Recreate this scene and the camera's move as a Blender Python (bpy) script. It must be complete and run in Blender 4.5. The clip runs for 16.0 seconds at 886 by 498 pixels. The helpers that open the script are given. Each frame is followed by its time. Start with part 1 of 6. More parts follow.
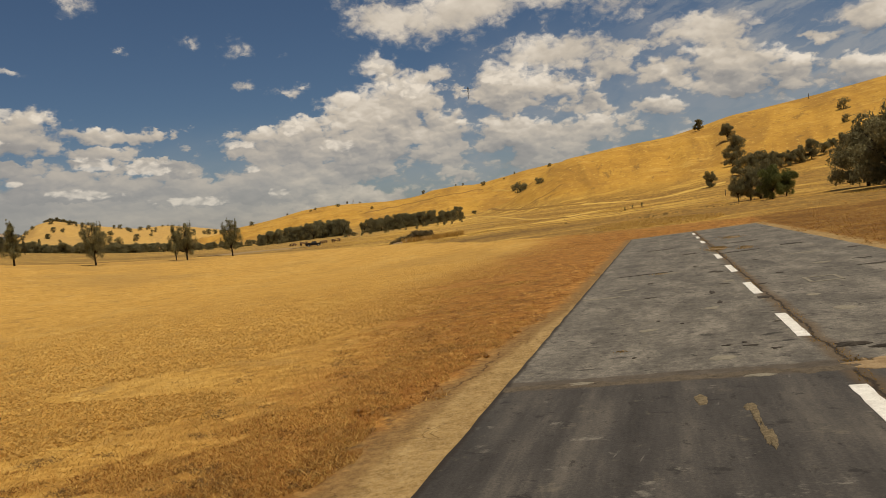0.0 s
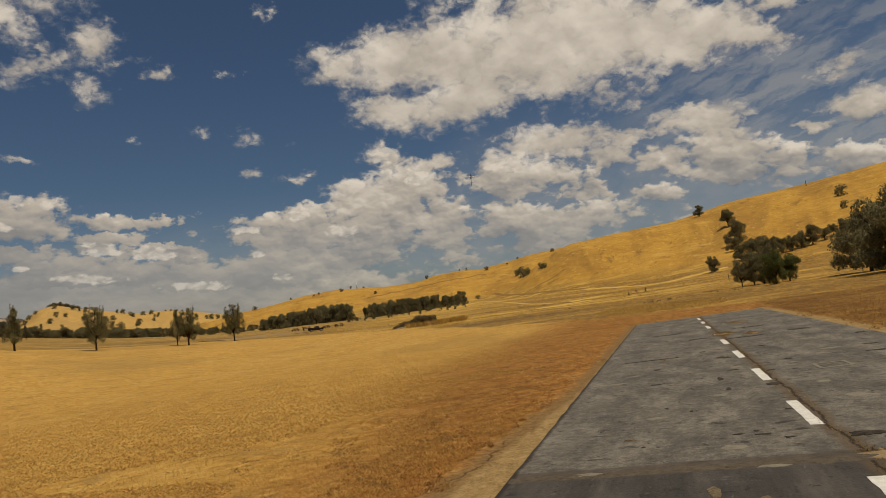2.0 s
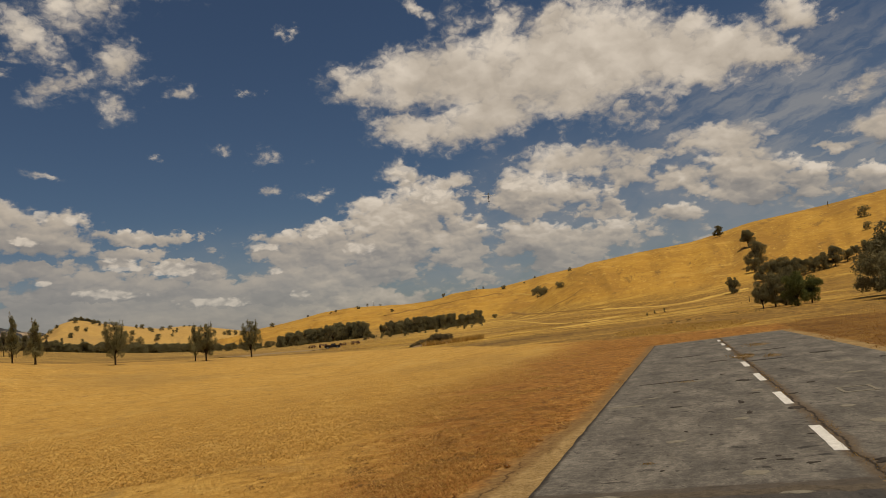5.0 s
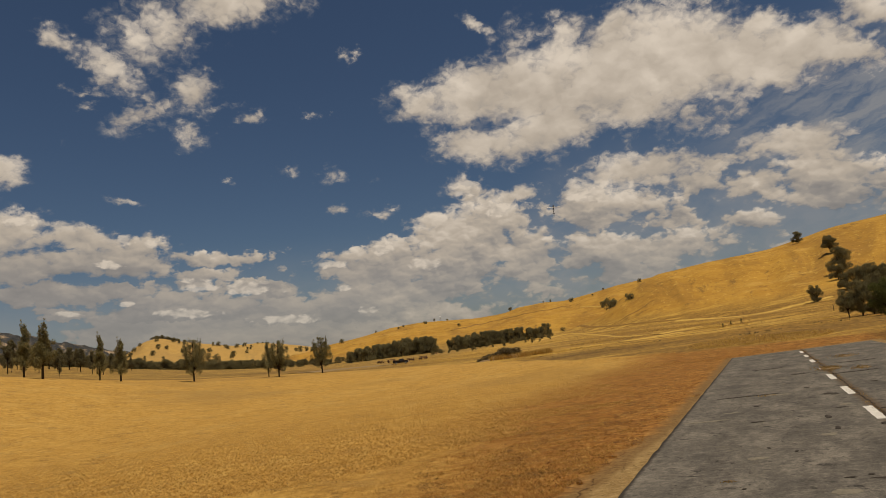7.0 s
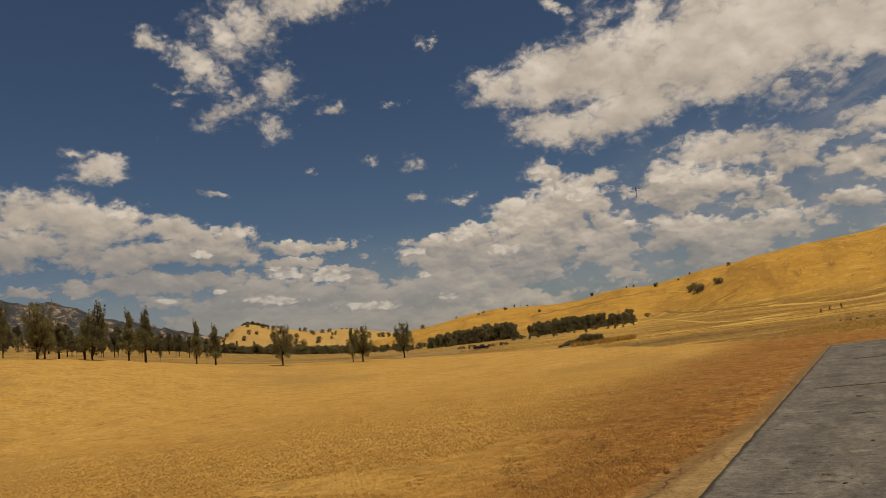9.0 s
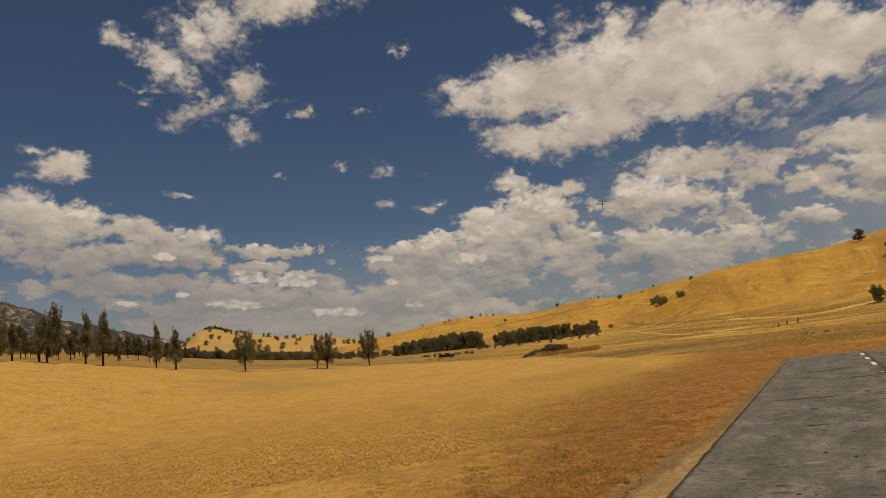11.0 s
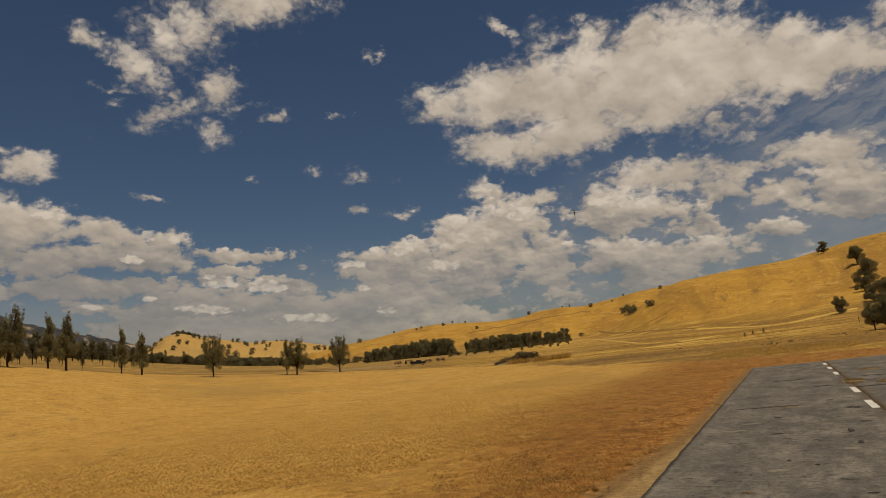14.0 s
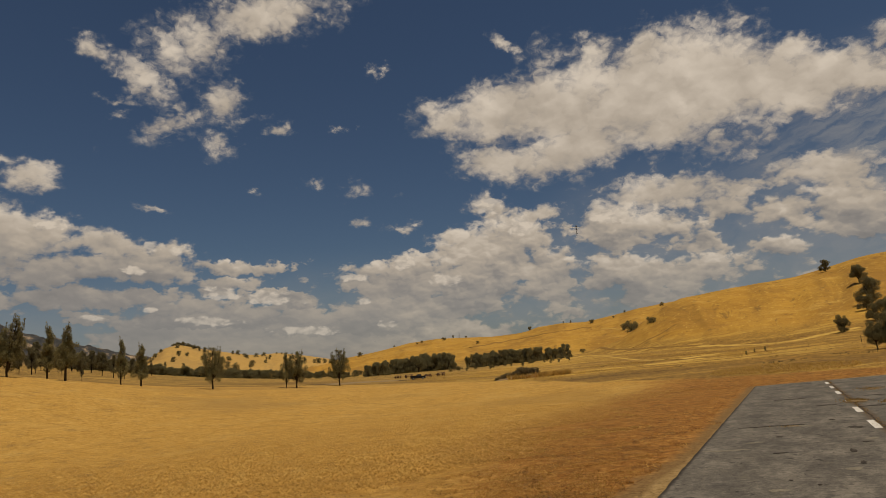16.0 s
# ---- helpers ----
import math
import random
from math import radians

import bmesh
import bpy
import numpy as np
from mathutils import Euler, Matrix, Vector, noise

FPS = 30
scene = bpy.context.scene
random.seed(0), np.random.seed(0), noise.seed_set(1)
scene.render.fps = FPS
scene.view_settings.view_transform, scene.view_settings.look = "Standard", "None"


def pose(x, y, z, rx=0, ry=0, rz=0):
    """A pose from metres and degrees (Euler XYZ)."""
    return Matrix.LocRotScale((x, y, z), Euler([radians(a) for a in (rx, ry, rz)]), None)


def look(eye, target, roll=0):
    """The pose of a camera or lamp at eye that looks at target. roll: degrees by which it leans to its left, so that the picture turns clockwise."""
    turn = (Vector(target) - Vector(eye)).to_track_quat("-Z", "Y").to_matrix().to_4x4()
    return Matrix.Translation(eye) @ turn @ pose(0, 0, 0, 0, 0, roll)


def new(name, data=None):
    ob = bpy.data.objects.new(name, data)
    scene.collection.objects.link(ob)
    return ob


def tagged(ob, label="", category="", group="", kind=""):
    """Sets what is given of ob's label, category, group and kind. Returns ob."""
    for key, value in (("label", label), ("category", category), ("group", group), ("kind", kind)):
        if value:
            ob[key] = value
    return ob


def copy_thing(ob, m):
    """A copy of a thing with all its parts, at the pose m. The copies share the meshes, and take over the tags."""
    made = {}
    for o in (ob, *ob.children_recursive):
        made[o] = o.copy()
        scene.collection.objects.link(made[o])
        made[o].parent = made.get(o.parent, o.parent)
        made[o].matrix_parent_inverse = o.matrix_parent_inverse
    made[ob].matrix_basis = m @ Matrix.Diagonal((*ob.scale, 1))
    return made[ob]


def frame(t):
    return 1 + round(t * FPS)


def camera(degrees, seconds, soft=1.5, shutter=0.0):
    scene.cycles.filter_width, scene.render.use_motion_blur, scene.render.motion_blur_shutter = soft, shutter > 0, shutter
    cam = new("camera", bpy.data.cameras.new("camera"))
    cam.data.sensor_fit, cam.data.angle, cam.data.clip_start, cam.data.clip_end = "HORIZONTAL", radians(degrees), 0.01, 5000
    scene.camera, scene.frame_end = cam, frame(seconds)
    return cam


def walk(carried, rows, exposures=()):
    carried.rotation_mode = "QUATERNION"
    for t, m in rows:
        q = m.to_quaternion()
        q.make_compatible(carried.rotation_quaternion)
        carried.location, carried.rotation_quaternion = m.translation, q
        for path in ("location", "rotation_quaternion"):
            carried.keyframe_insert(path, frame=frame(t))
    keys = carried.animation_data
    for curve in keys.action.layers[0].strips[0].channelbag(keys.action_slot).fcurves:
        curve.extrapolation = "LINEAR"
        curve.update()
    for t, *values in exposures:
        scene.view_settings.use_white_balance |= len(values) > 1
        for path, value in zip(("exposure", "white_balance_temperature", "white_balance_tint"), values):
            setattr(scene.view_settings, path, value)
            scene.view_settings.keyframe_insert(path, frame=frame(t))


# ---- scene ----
# ---------------------------------------------------------------- camera and its way
EYE = 1.75                     # a camera at head height beside the model-flying strip
cam = camera(66.32, 16.0, 0.7)
TURNS = [                      # seconds, yaw, pitch, roll in degrees: the camera turns where it is
    (0.0, 0.053, -3.014, 6.024),
    (0.25, 0.01, -1.60, 5.78),
    (0.5, -0.024, 1.611, 5.027),
    (1.0, 0.325, 3.459, 5.271),
    (1.5, 0.367, 3.585, 5.581),
    (2.0, 0.343, 4.174, 5.988),
    (2.5, 0.122, 4.636, 6.094),
    (3.0, 0.184, 5.012, 5.959),
    (3.5, 0.522, 5.455, 5.808),
    (3.7, 0.655, 5.80, 5.90),
    (5.8, 2.793, 5.909, 5.301),
    (6.0, 3.172, 5.866, 5.480),
    (6.5, 5.251, 6.393, 6.161),
    (7.0, 7.402, 7.626, 6.077),
    (7.5, 10.312, 7.652, 5.767),
    (8.0, 13.622, 7.022, 5.657),
    (8.5, 15.635, 7.069, 5.874),
    (9.0, 14.167, 7.166, 6.028),
    (9.2, 13.115, 7.212, 5.972),
    (11.5, 10.692, 7.691, 5.097),
    (12.0, 9.402, 7.855, 5.310),
    (12.5, 8.811, 7.950, 5.053),
    (13.0, 8.912, 8.056, 4.784),
    (13.5, 9.295, 7.943, 4.504),
    (14.0, 8.890, 7.934, 4.623),
    (14.5, 8.358, 8.123, 4.701),
    (15.0, 8.347, 8.196, 4.722),
    (15.5, 8.608, 8.141, 4.371),
    (16.0, 8.924, 9.143, 3.975),
]
# seconds, stops, white balance in kelvin, tint
LIGHT_METER = [(0.0, 0.19, 6500, 10), (0.5, 0.10, 6500, 10), (1.0, 0.02, 6500, 10), (1.5, -0.06, 6500, 10), (3.5, -0.11, 6520, 10), (6.0, -0.115, 6680, 12),
               (9.0, -0.12, 6700, 12), (11.5, -0.13, 6750, 12), (12.5, -0.24, 6750, 12), (16.0, -0.24, 6750, 12)]
walk(cam, [(t, pose(0, 0, EYE, 90 + pitch, roll, yaw)) for t, yaw, pitch, roll in TURNS], LIGHT_METER)

# ---------------------------------------------------------------- light
SUN_ELEVATION, SUN_AZIMUTH = 71.0, 125.0      # azimuth clockwise from the +y axis

sun_data = bpy.data.lights.new("sun", "SUN")
sun_data.energy, sun_data.angle, sun_data.color = 3.7, radians(0.53), (1.0, 0.875, 0.68)
sun = new("sun", sun_data)
a, e = radians(SUN_AZIMUTH), radians(SUN_ELEVATION)
sun_way = Vector((math.sin(a) * math.cos(e), math.cos(a) * math.cos(e), math.sin(e)))
sun.matrix_world = look(sun_way * 300, (0, 0, 0))


class Nodes:
    """A short hand for node trees."""

    def __init__(self, tree):
        self.tree = tree
        tree.nodes.clear()

    def add(self, kind, settings=None, **inputs):
        n = self.tree.nodes.new(kind)
        for k, v in (settings or {}).items():
            setattr(n, k, v)
        for k, v in inputs.items():
            key = int(k[1:]) if k[0] == "i" and k[1:].isdigit() else k.replace("_", " ")
            sock = n.inputs[key]
            if isinstance(v, bpy.types.NodeSocket):
                self.tree.links.new(v, sock)
            elif isinstance(v, bpy.types.Node):
                self.tree.links.new(v.outputs[0], sock)
            else:
                sock.default_value = v
        return n

    def math(self, op, x, y=0.0, clamp=False):
        return self.add("ShaderNodeMath", {"operation": op, "use_clamp": clamp}, i0=x, i1=y).outputs[0]

    def vec(self, op, x, y=(0, 0, 0)):
        n = self.add("ShaderNodeVectorMath", {"operation": op}, i0=x, i1=y)
        return n.outputs["Value"] if op in ("LENGTH", "DOT_PRODUCT", "DISTANCE") else n.outputs[0]

    def noise(self, vector, scale, detail=4.0, rough=0.55, distort=0.0):
        return self.add("ShaderNodeTexNoise", None, Vector=vector, Scale=scale, Detail=detail, Roughness=rough, Distortion=distort).outputs[0]

    def smooth(self, x, lo, hi, to_lo=0.0, to_hi=1.0):
        return self.add("ShaderNodeMapRange", {"interpolation_type": "SMOOTHSTEP"}, i0=x, i1=lo, i2=hi, i3=to_lo, i4=to_hi).outputs[0]

    def mix(self, fac, a, b):
        n = self.tree.nodes.new("ShaderNodeMix")
        n.data_type = "RGBA"
        for sock, v in ((n.inputs[0], fac), (n.inputs[6], a), (n.inputs[7], b)):
            if isinstance(v, bpy.types.NodeSocket):
                self.tree.links.new(v, sock)
            else:
                sock.default_value = (*v, 1) if isinstance(v, tuple) and len(v) == 3 else v
        return n.outputs[2]

    def ramp(self, x, *stops):
        n = self.add("ShaderNodeValToRGB", None, i0=x)
        r = n.color_ramp.elements
        while len(r) < len(stops):
            r.new(0.5)
        for el, (p, c) in zip(r, stops):
            el.position, el.color = p, (*c, 1)
        return n.outputs[0]

# the clouds, each lobe: bearing, height, half width, half height in degrees, tilt, weight
great_cloud = [(-6.7, 19.7, 3.69, 1.81, -5, 0.78), (-2.2, 19.9, 5.39, 2.23, 2, 0.98), (3.1, 19.6, 6.65, 3.12, 1, 0.98), (8.8, 19.8, 6.94, 3.7, -11, 1.08), (14.3, 19.5, 6.1, 3.79, -13, 1.08), (19.3, 18.9, 5.35, 2.78, -21, 0.98), (23.4, 18.8, 4.31, 1.78, -17, 0.98), (26.5, 17.3, 2.96, 0.97, -17, 0.88), (-1.8, 15.9, 4.37, 1.46, 2, 0.98), (3.6, 16.2, 5.61, 2.05, 6, 0.98), (9.8, 23.3, 3.14, 1.75, 7, 0.78), (21.1, 20.7, 2.01, 1.42, -17, 0.78), (11.7, 17.1, 5.21, 1.98, 8, 0.88)]
torn_cloud = [(-23.7, 28, 9.69, 2.27, 11, 0.66), (-28.1, 25.7, 4.89, 2.57, 31, 0.66), (-35.9, 24.4, 2.37, 1.28, -24, 0.46), (-32.4, 22.9, 3.62, 1.59, -31, 0.56), (-26.2, 21.8, 2.55, 2.29, 2, 0.56), (-30.6, 19.4, 4.44, 1.28, 21, 0.56), (-26.6, 18.4, 1.92, 1.73, 1, 0.51), (-21.8, 19.4, 2.13, 1.25, -1, 0.46), (-34.6, 21.1, 2.02, 0.68, 3, 0.36), (-34, 19.9, 2.01, 0.7, -7, 0.36), (-29.7, 21.2, 2.32, 0.94, 3, 0.26), (-24.4, 20.3, 3.04, 0.85, 1, 0.16)]
side_cloud = [(-40.2, 15.1, 2.04, 1.36, 4, 0.9), (-41.9, 16, 2.19, 0.8, -13, 0.48), (-2, 25.9, 2.85, 0.87, -33, 0.53), (17.9, 23.4, 2.09, 0.87, 12, 0.48), (-13.2, 24.3, 1.11, 0.98, -2, 0.48), (-16.8, 19.4, 1.08, 0.57, -2, 0.48), (-15, 19.6, 0.82, 0.44, -2, 0.28), (-15.8, 14.1, 2.69, 1.42, 31, 0.43), (-18.9, 14.9, 1.82, 1.03, -2, 0.33), (-15.3, 11.6, 1.47, 0.79, -3, 0.48), (-11.8, 11.1, 2.42, 0.8, 1, 0.48), (-11.8, 13.7, 2.45, 0.78, 5, 0.23), (-32, 13.2, 3.22, 0.55, -11, 0.28), (-30.4, 11.2, 1.39, 0.62, -1, 0.28), (-23.9, 14.7, 1.01, 0.57, -1, 0.28)]
middle_cumulus = [(-4.3, 12.4, 1.74, 1.12, -6, 0.88), (-0.1, 11.3, 2.64, 0.84, 3, 0.83), (-1.9, 9.8, 2.2, 1.61, -6, 1.08), (-4.5, 8.9, 4.29, 1.72, 4, 1.03), (-2.7, 7.1, 5.25, 1.89, -6, 0.98), (-11.1, 7.7, 2.19, 1.14, -4, 1.03), (-12.4, 6.6, 5.48, 1.24, -4, 0.98), (-6.7, 6, 7.16, 1.81, -5, 0.98), (-0, 5.8, 3.74, 1.89, -6, 0.78), (-8.8, 4.3, 7.55, 1.62, -5, 0.78), (1, 4.3, 2.08, 1.18, -6, 0.78), (2, 3.2, 1.85, 0.84, -6, 0.68)]
right_bank = [(5.4, 9.7, 2.85, 1.85, -8, 1.04), (10.9, 11.8, 4.8, 1.43, -5, 0.94), (14.2, 10.3, 3.8, 1.22, -10, 0.84), (10.1, 9.2, 3.91, 1.53, -9, 0.84), (16, 11.3, 2.91, 1.03, -1, 0.69), (6.5, 5.6, 3.63, 1.84, -7, 0.94), (11.3, 5.2, 4.74, 1.62, -3, 0.94), (8.4, 3.5, 5.25, 1.36, -7, 0.79), (12.9, 7.6, 3.82, 1.16, -9, 0.74), (21.8, 12, 4.24, 1.48, -3, 0.79), (23.7, 9.1, 4.19, 2.02, -14, 0.89), (19.7, 8.9, 3.53, 1.43, -11, 0.74), (18.2, 6.6, 4.35, 1.29, -9, 0.69)]
far_right_bank = [(32.3, 14, 2.46, 1.07, 5, 0.56), (33, 10.5, 2.46, 1.44, -15, 0.96), (29.5, 9.7, 2.29, 0.9, -14, 0.56), (21.7, 12.7, 2.83, 0.88, 0, 0.71), (23.5, 11.2, 2.41, 1.04, -11, 0.76), (27.7, 7.6, 3.6, 1.17, -13, 0.86), (23.5, 7.7, 4.42, 1.56, -11, 0.86), (32.1, 7, 3.14, 1.2, -13, 0.86), (31.5, 13, 2.85, 0.85, 6, 0.46), (28.5, 19.5, 2.77, 1.33, -20, 0.76)]
left_bank = [(-38.9, 11.3, 2.25, 1.07, 1, 0.95), (-40.7, 10.2, 2.96, 1.36, 1, 0.9), (-35, 10.2, 3.18, 1.11, -12, 0.9), (-30.7, 9.4, 1.89, 1.06, -1, 0.9), (-32.6, 8.4, 5.53, 1.48, -3, 0.8), (-38.5, 8.4, 5.25, 1.66, -1, 0.8), (-25.9, 8.4, 4.77, 0.82, -7, 0.75), (-22, 8.3, 1.8, 0.65, 8, 0.7), (-26.9, 7.1, 5.1, 0.81, -2, 0.65), (-26.9, 6.4, 1.87, 0.59, -2, 1.05), (-23, 5.9, 2.29, 0.6, -3, 1.05), (-20, 5.3, 0.82, 0.38, -3, 0.9)]
low_veil = [(-36.3, 6.2, 8.87, 1.09, -3, 0.77), (-26.1, 4.8, 9.39, 1.17, -5, 0.82), (-16.3, 3.7, 7.84, 1.13, -4, 0.77), (-19.1, 3, 6.85, 0.65, -4, 0.62), (-28.2, 4.2, 3.74, 0.45, -3, 0.92), (-7, 2.2, 7.55, 1.15, -5, 0.67), (-32.2, 6.4, 4.99, 0.61, -3, 0.72), (-36.3, 4.8, 5.46, 0.58, -9, 0.52)]
left_wing = [(-45, 11.7, 3.37, 1.4, 3, 1.03), (-41.2, 11, 4.29, 1.27, -10, 0.98), (-45.1, 9.2, 5.04, 1.64, 2, 0.83), (-40.2, 8, 5.71, 1.03, -10, 0.68), (-45.1, 6.1, 4.51, 0.57, 1, 0.58)]
HEADS = [(-26.7, 6.3, 1.62, 0.59, -3, 0.8), (-23, 5.8, 1.98, 0.64, -3, 0.8), (-20.1, 5.4, 0.59, 0.28, -4, 0.8), (-27.8, 4.2, 2.59, 0.36, -6, 0.8), (-19.9, 3, 2.8, 0.37, -4, 0.8), (-32, 5.2, 0.57, 0.22, -3, 0.8), (-36, 4.8, 1.01, 0.25, -8, 0.8), (-38.8, 11.7, 1.13, 0.53, 1, 0.8), (-32, 10.1, 0.83, 0.44, -1, 0.8), (-30.2, 9.7, 0.66, 0.44, -1, 0.8), (-33.2, 8.3, 1.19, 0.35, -9, 0.8), (-11.6, 8.3, 1.24, 0.72, -4, 0.8), (-16.1, 7.2, 1.41, 0.38, -4, 0.8), (-15.2, 5.2, 0.56, 0.33, -4, 0.8), (-13.3, 3.1, 1.04, 0.33, -4, 0.8), (-1.5, 10.6, 1.63, 0.94, -7, 0.8), (-4.2, 12.5, 1.46, 0.95, -6, 0.8), (5.5, 10.7, 1.84, 0.83, -8, 0.8), (-8.1, 6.6, 1.43, 0.57, -5, 0.8)]
wisps = [(u, v, ru * 1.3, rv * 1.3, tilt, w - 0.17) if w < 0.5 else (u, v, ru, rv, tilt, w - 0.1) for u, v, ru, rv, tilt, w in side_cloud]
torn_cloud = [(u, v, ru * 1.1, rv * 1.1, tilt, w - 0.02) for u, v, ru, rv, tilt, w in torn_cloud]
CLOUDS = great_cloud + torn_cloud + wisps + middle_cumulus + right_bank + far_right_bank + left_bank + low_veil + left_wing


def make_sky():
    world = bpy.data.worlds.new("sky")
    scene.world = world
    world.use_nodes = True
    n = Nodes(world.node_tree)
    blue = n.add("ShaderNodeTexSky", {"sky_type": "NISHITA", "sun_disc": False, "sun_elevation": radians(SUN_ELEVATION), "sun_rotation": radians(SUN_AZIMUTH), "altitude": 300.0, "dust_density": 0.6, "ozone_density": 3.0}).outputs[0]
    way = n.add("ShaderNodeTexCoord").outputs["Generated"]
    x = n.add("ShaderNodeSeparateXYZ", None, Vector=way)
    bearing = n.math("MULTIPLY", n.math("ARCTAN2", x.outputs[0], x.outputs[1]), 57.2958)
    height = n.math("MULTIPLY", n.math("ARCSINE", x.outputs[2]), 57.2958)
    flat = n.add("ShaderNodeCombineXYZ", None, X=bearing, Y=height, Z=0.0).outputs[0]
    # ragged edges: the map of lobes is bent by turbulence before it is read
    warp = n.add("ShaderNodeTexNoise", None, Vector=n.vec("MULTIPLY", flat, (0.8, 1.2, 1.0)), Scale=0.5, Detail=3.0, Roughness=0.5).outputs[1]
    spot = n.vec("ADD", flat, n.vec("MULTIPLY", n.vec("SUBTRACT", warp, (0.5, 0.5, 0.5)), (2.6, 1.6, 0.0)))
    tear = n.add("ShaderNodeTexNoise", None, Vector=n.vec("MULTIPLY", flat, (0.8, 1.1, 1.0)), Scale=1.3, Detail=5.0, Roughness=0.6).outputs[1]
    spot = n.vec("ADD", spot, n.vec("MULTIPLY", n.vec("SUBTRACT", tear, (0.5, 0.5, 0.5)), (2.6, 1.5, 0.0)))
    bent = n.add("ShaderNodeSeparateXYZ", None, Vector=spot)
    cover = order = -0.7
    share = rise_sum = 0.0
    for u, v, ru, rv, tilt, w in CLOUDS:
        here = n.add("ShaderNodeCombineXYZ", None, X=bent.outputs[0], Y=bent.outputs[1], Z=order).outputs[0]
        q = n.add("ShaderNodeMapping", {"vector_type": "TEXTURE"}, Vector=here, Location=(u, v, 0), Rotation=(0, 0, radians(tilt)), Scale=(ru * 1.25, rv * 1.25, 1e6))
        d = n.math("MULTIPLY_ADD", n.vec("LENGTH", q.outputs[0]), -1.0)
        d.node.inputs[2].default_value = w
        cover = n.math("MAXIMUM", cover, d)
        k = n.math("ADD", d, 0.1, clamp=True)
        share = n.math("ADD", share, k)
        up_in = n.add("ShaderNodeMath", {"operation": "MULTIPLY_ADD"}, i0=n.add("ShaderNodeSeparateXYZ", None, Vector=q.outputs[0]).outputs[1], i1=k, i2=rise_sum)
        rise_sum = up_in.outputs[0]
        order = n.add("ShaderNodeMath", {"operation": "MULTIPLY_ADD"}, i0=share, i1=rise_sum, i2=cover).outputs[0]
    # how high a spot lies in its cloud
    crown = n.math("DIVIDE", rise_sum, n.math("ADD", share, 0.08))
    # a low veil near the horizon, and scattered cloud over the rest of the sky
    span = n.math("MULTIPLY", n.smooth(bearing, -41.0, -31.0), n.smooth(bearing, -2.0, -14.0, 0.5, 0.95))
    veil = n.math("SUBTRACT", n.math("MULTIPLY", n.smooth(height, 8.2, 2.8, 0.0, 1.6), span), 0.7)
    out_of_sight = n.smooth(n.math("ABSOLUTE", n.math("ADD", bearing, 8.0)), 44.0, 60.0, -0.7, 0.05)
    cover = n.math("MAXIMUM", cover, n.math("MAXIMUM", veil, out_of_sight))
    # billows, flatter towards the horizon
    shelf = n.math("ADD", n.math("MULTIPLY", height, 1.15), n.math("MULTIPLY", n.math("LOGARITHM", n.math("ADD", 1.0, n.math("DIVIDE", n.math("MAXIMUM", height, 0.0), 3.0)), 2.71828), 4.0))
    squash = n.add("ShaderNodeCombineXYZ", None, X=bearing, Y=shelf, Z=0.0).outputs[0]
    curl = n.add("ShaderNodeTexNoise", None, Vector=squash, Scale=0.9, Detail=4.0, Roughness=0.55).outputs[1]
    swirl = n.vec("ADD", squash, n.vec("MULTIPLY", n.vec("SUBTRACT", curl, (0.5, 0.5, 0.5)), (1.5, 1.2, 0.0)))

    def billow(at, scale):
        return n.math("SUBTRACT", 0.5, n.add("ShaderNodeTexVoronoi", {"feature": "SMOOTH_F1"}, Vector=at, Scale=scale, Smoothness=0.35).outputs[0])

    lift = (0.28, 0.62, 0.0)
    above = n.vec("ADD", swirl, lift)
    big = n.noise(squash, 0.20, 2.0, 0.5)
    mass = n.noise(squash, 0.17, 3.0, 0.5, 0.4)
    puff = n.noise(swirl, 0.42, 3.0, 0.5, 0.3)
    puff_up = n.noise(n.vec("ADD", swirl, (0.5, 1.6, 0.0)), 0.42, 3.0, 0.5, 0.3)
    knob, knob_up = billow(swirl, 0.62), billow(above, 0.62)
    curd_1, curd_2 = billow(swirl, 1.5), billow(n.vec("ADD", swirl, (0.12, 0.26, 0.0)), 1.5)
    fine = n.noise(swirl, 2.3, 6.0, 0.62, 0.3)
    low = n.smooth(height, 16.0, 5.0)
    rag = n.math("ADD", n.math("MULTIPLY", n.math("SUBTRACT", fine, 0.5), n.smooth(low, 0.0, 1.0, 0.46, 0.42)), n.math("ADD", n.math("MULTIPLY", n.math("SUBTRACT", puff, 0.5), n.smooth(low, 0.0, 1.0, 0.85, 1.05)), n.math("ADD", n.math("MULTIPLY", knob, n.smooth(low, 0.0, 1.0, 0.30, 0.52)), n.math("MULTIPLY", curd_1, 0.26))))
    thick = n.math("ADD", n.math("ADD", cover, rag), n.math("MULTIPLY", n.math("SUBTRACT", big, 0.5), 0.7))
    body = n.math("ADD", thick, n.math("MULTIPLY", crown, 0.10))
    mask = n.smooth(body, n.smooth(low, 0.0, 1.0, -0.16, -0.05), n.smooth(low, 0.0, 1.0, 0.62, 0.32))
    # lit tops, grey undersides; thin cloud shows the blue
    relief = n.math("ADD", n.math("MULTIPLY", n.math("SUBTRACT", puff, puff_up), n.smooth(low, 0.0, 1.0, 0.34, 0.62)), n.math("ADD", n.math("MULTIPLY", n.math("SUBTRACT", knob, knob_up), n.smooth(low, 0.0, 1.0, 0.10, 0.34)), n.math("MULTIPLY", n.math("SUBTRACT", curd_1, curd_2), n.smooth(low, 0.0, 1.0, 0.05, 0.22))))
    relief = n.math("MULTIPLY", relief, n.smooth(height, 2.0, 9.0, 0.55, 1.0))
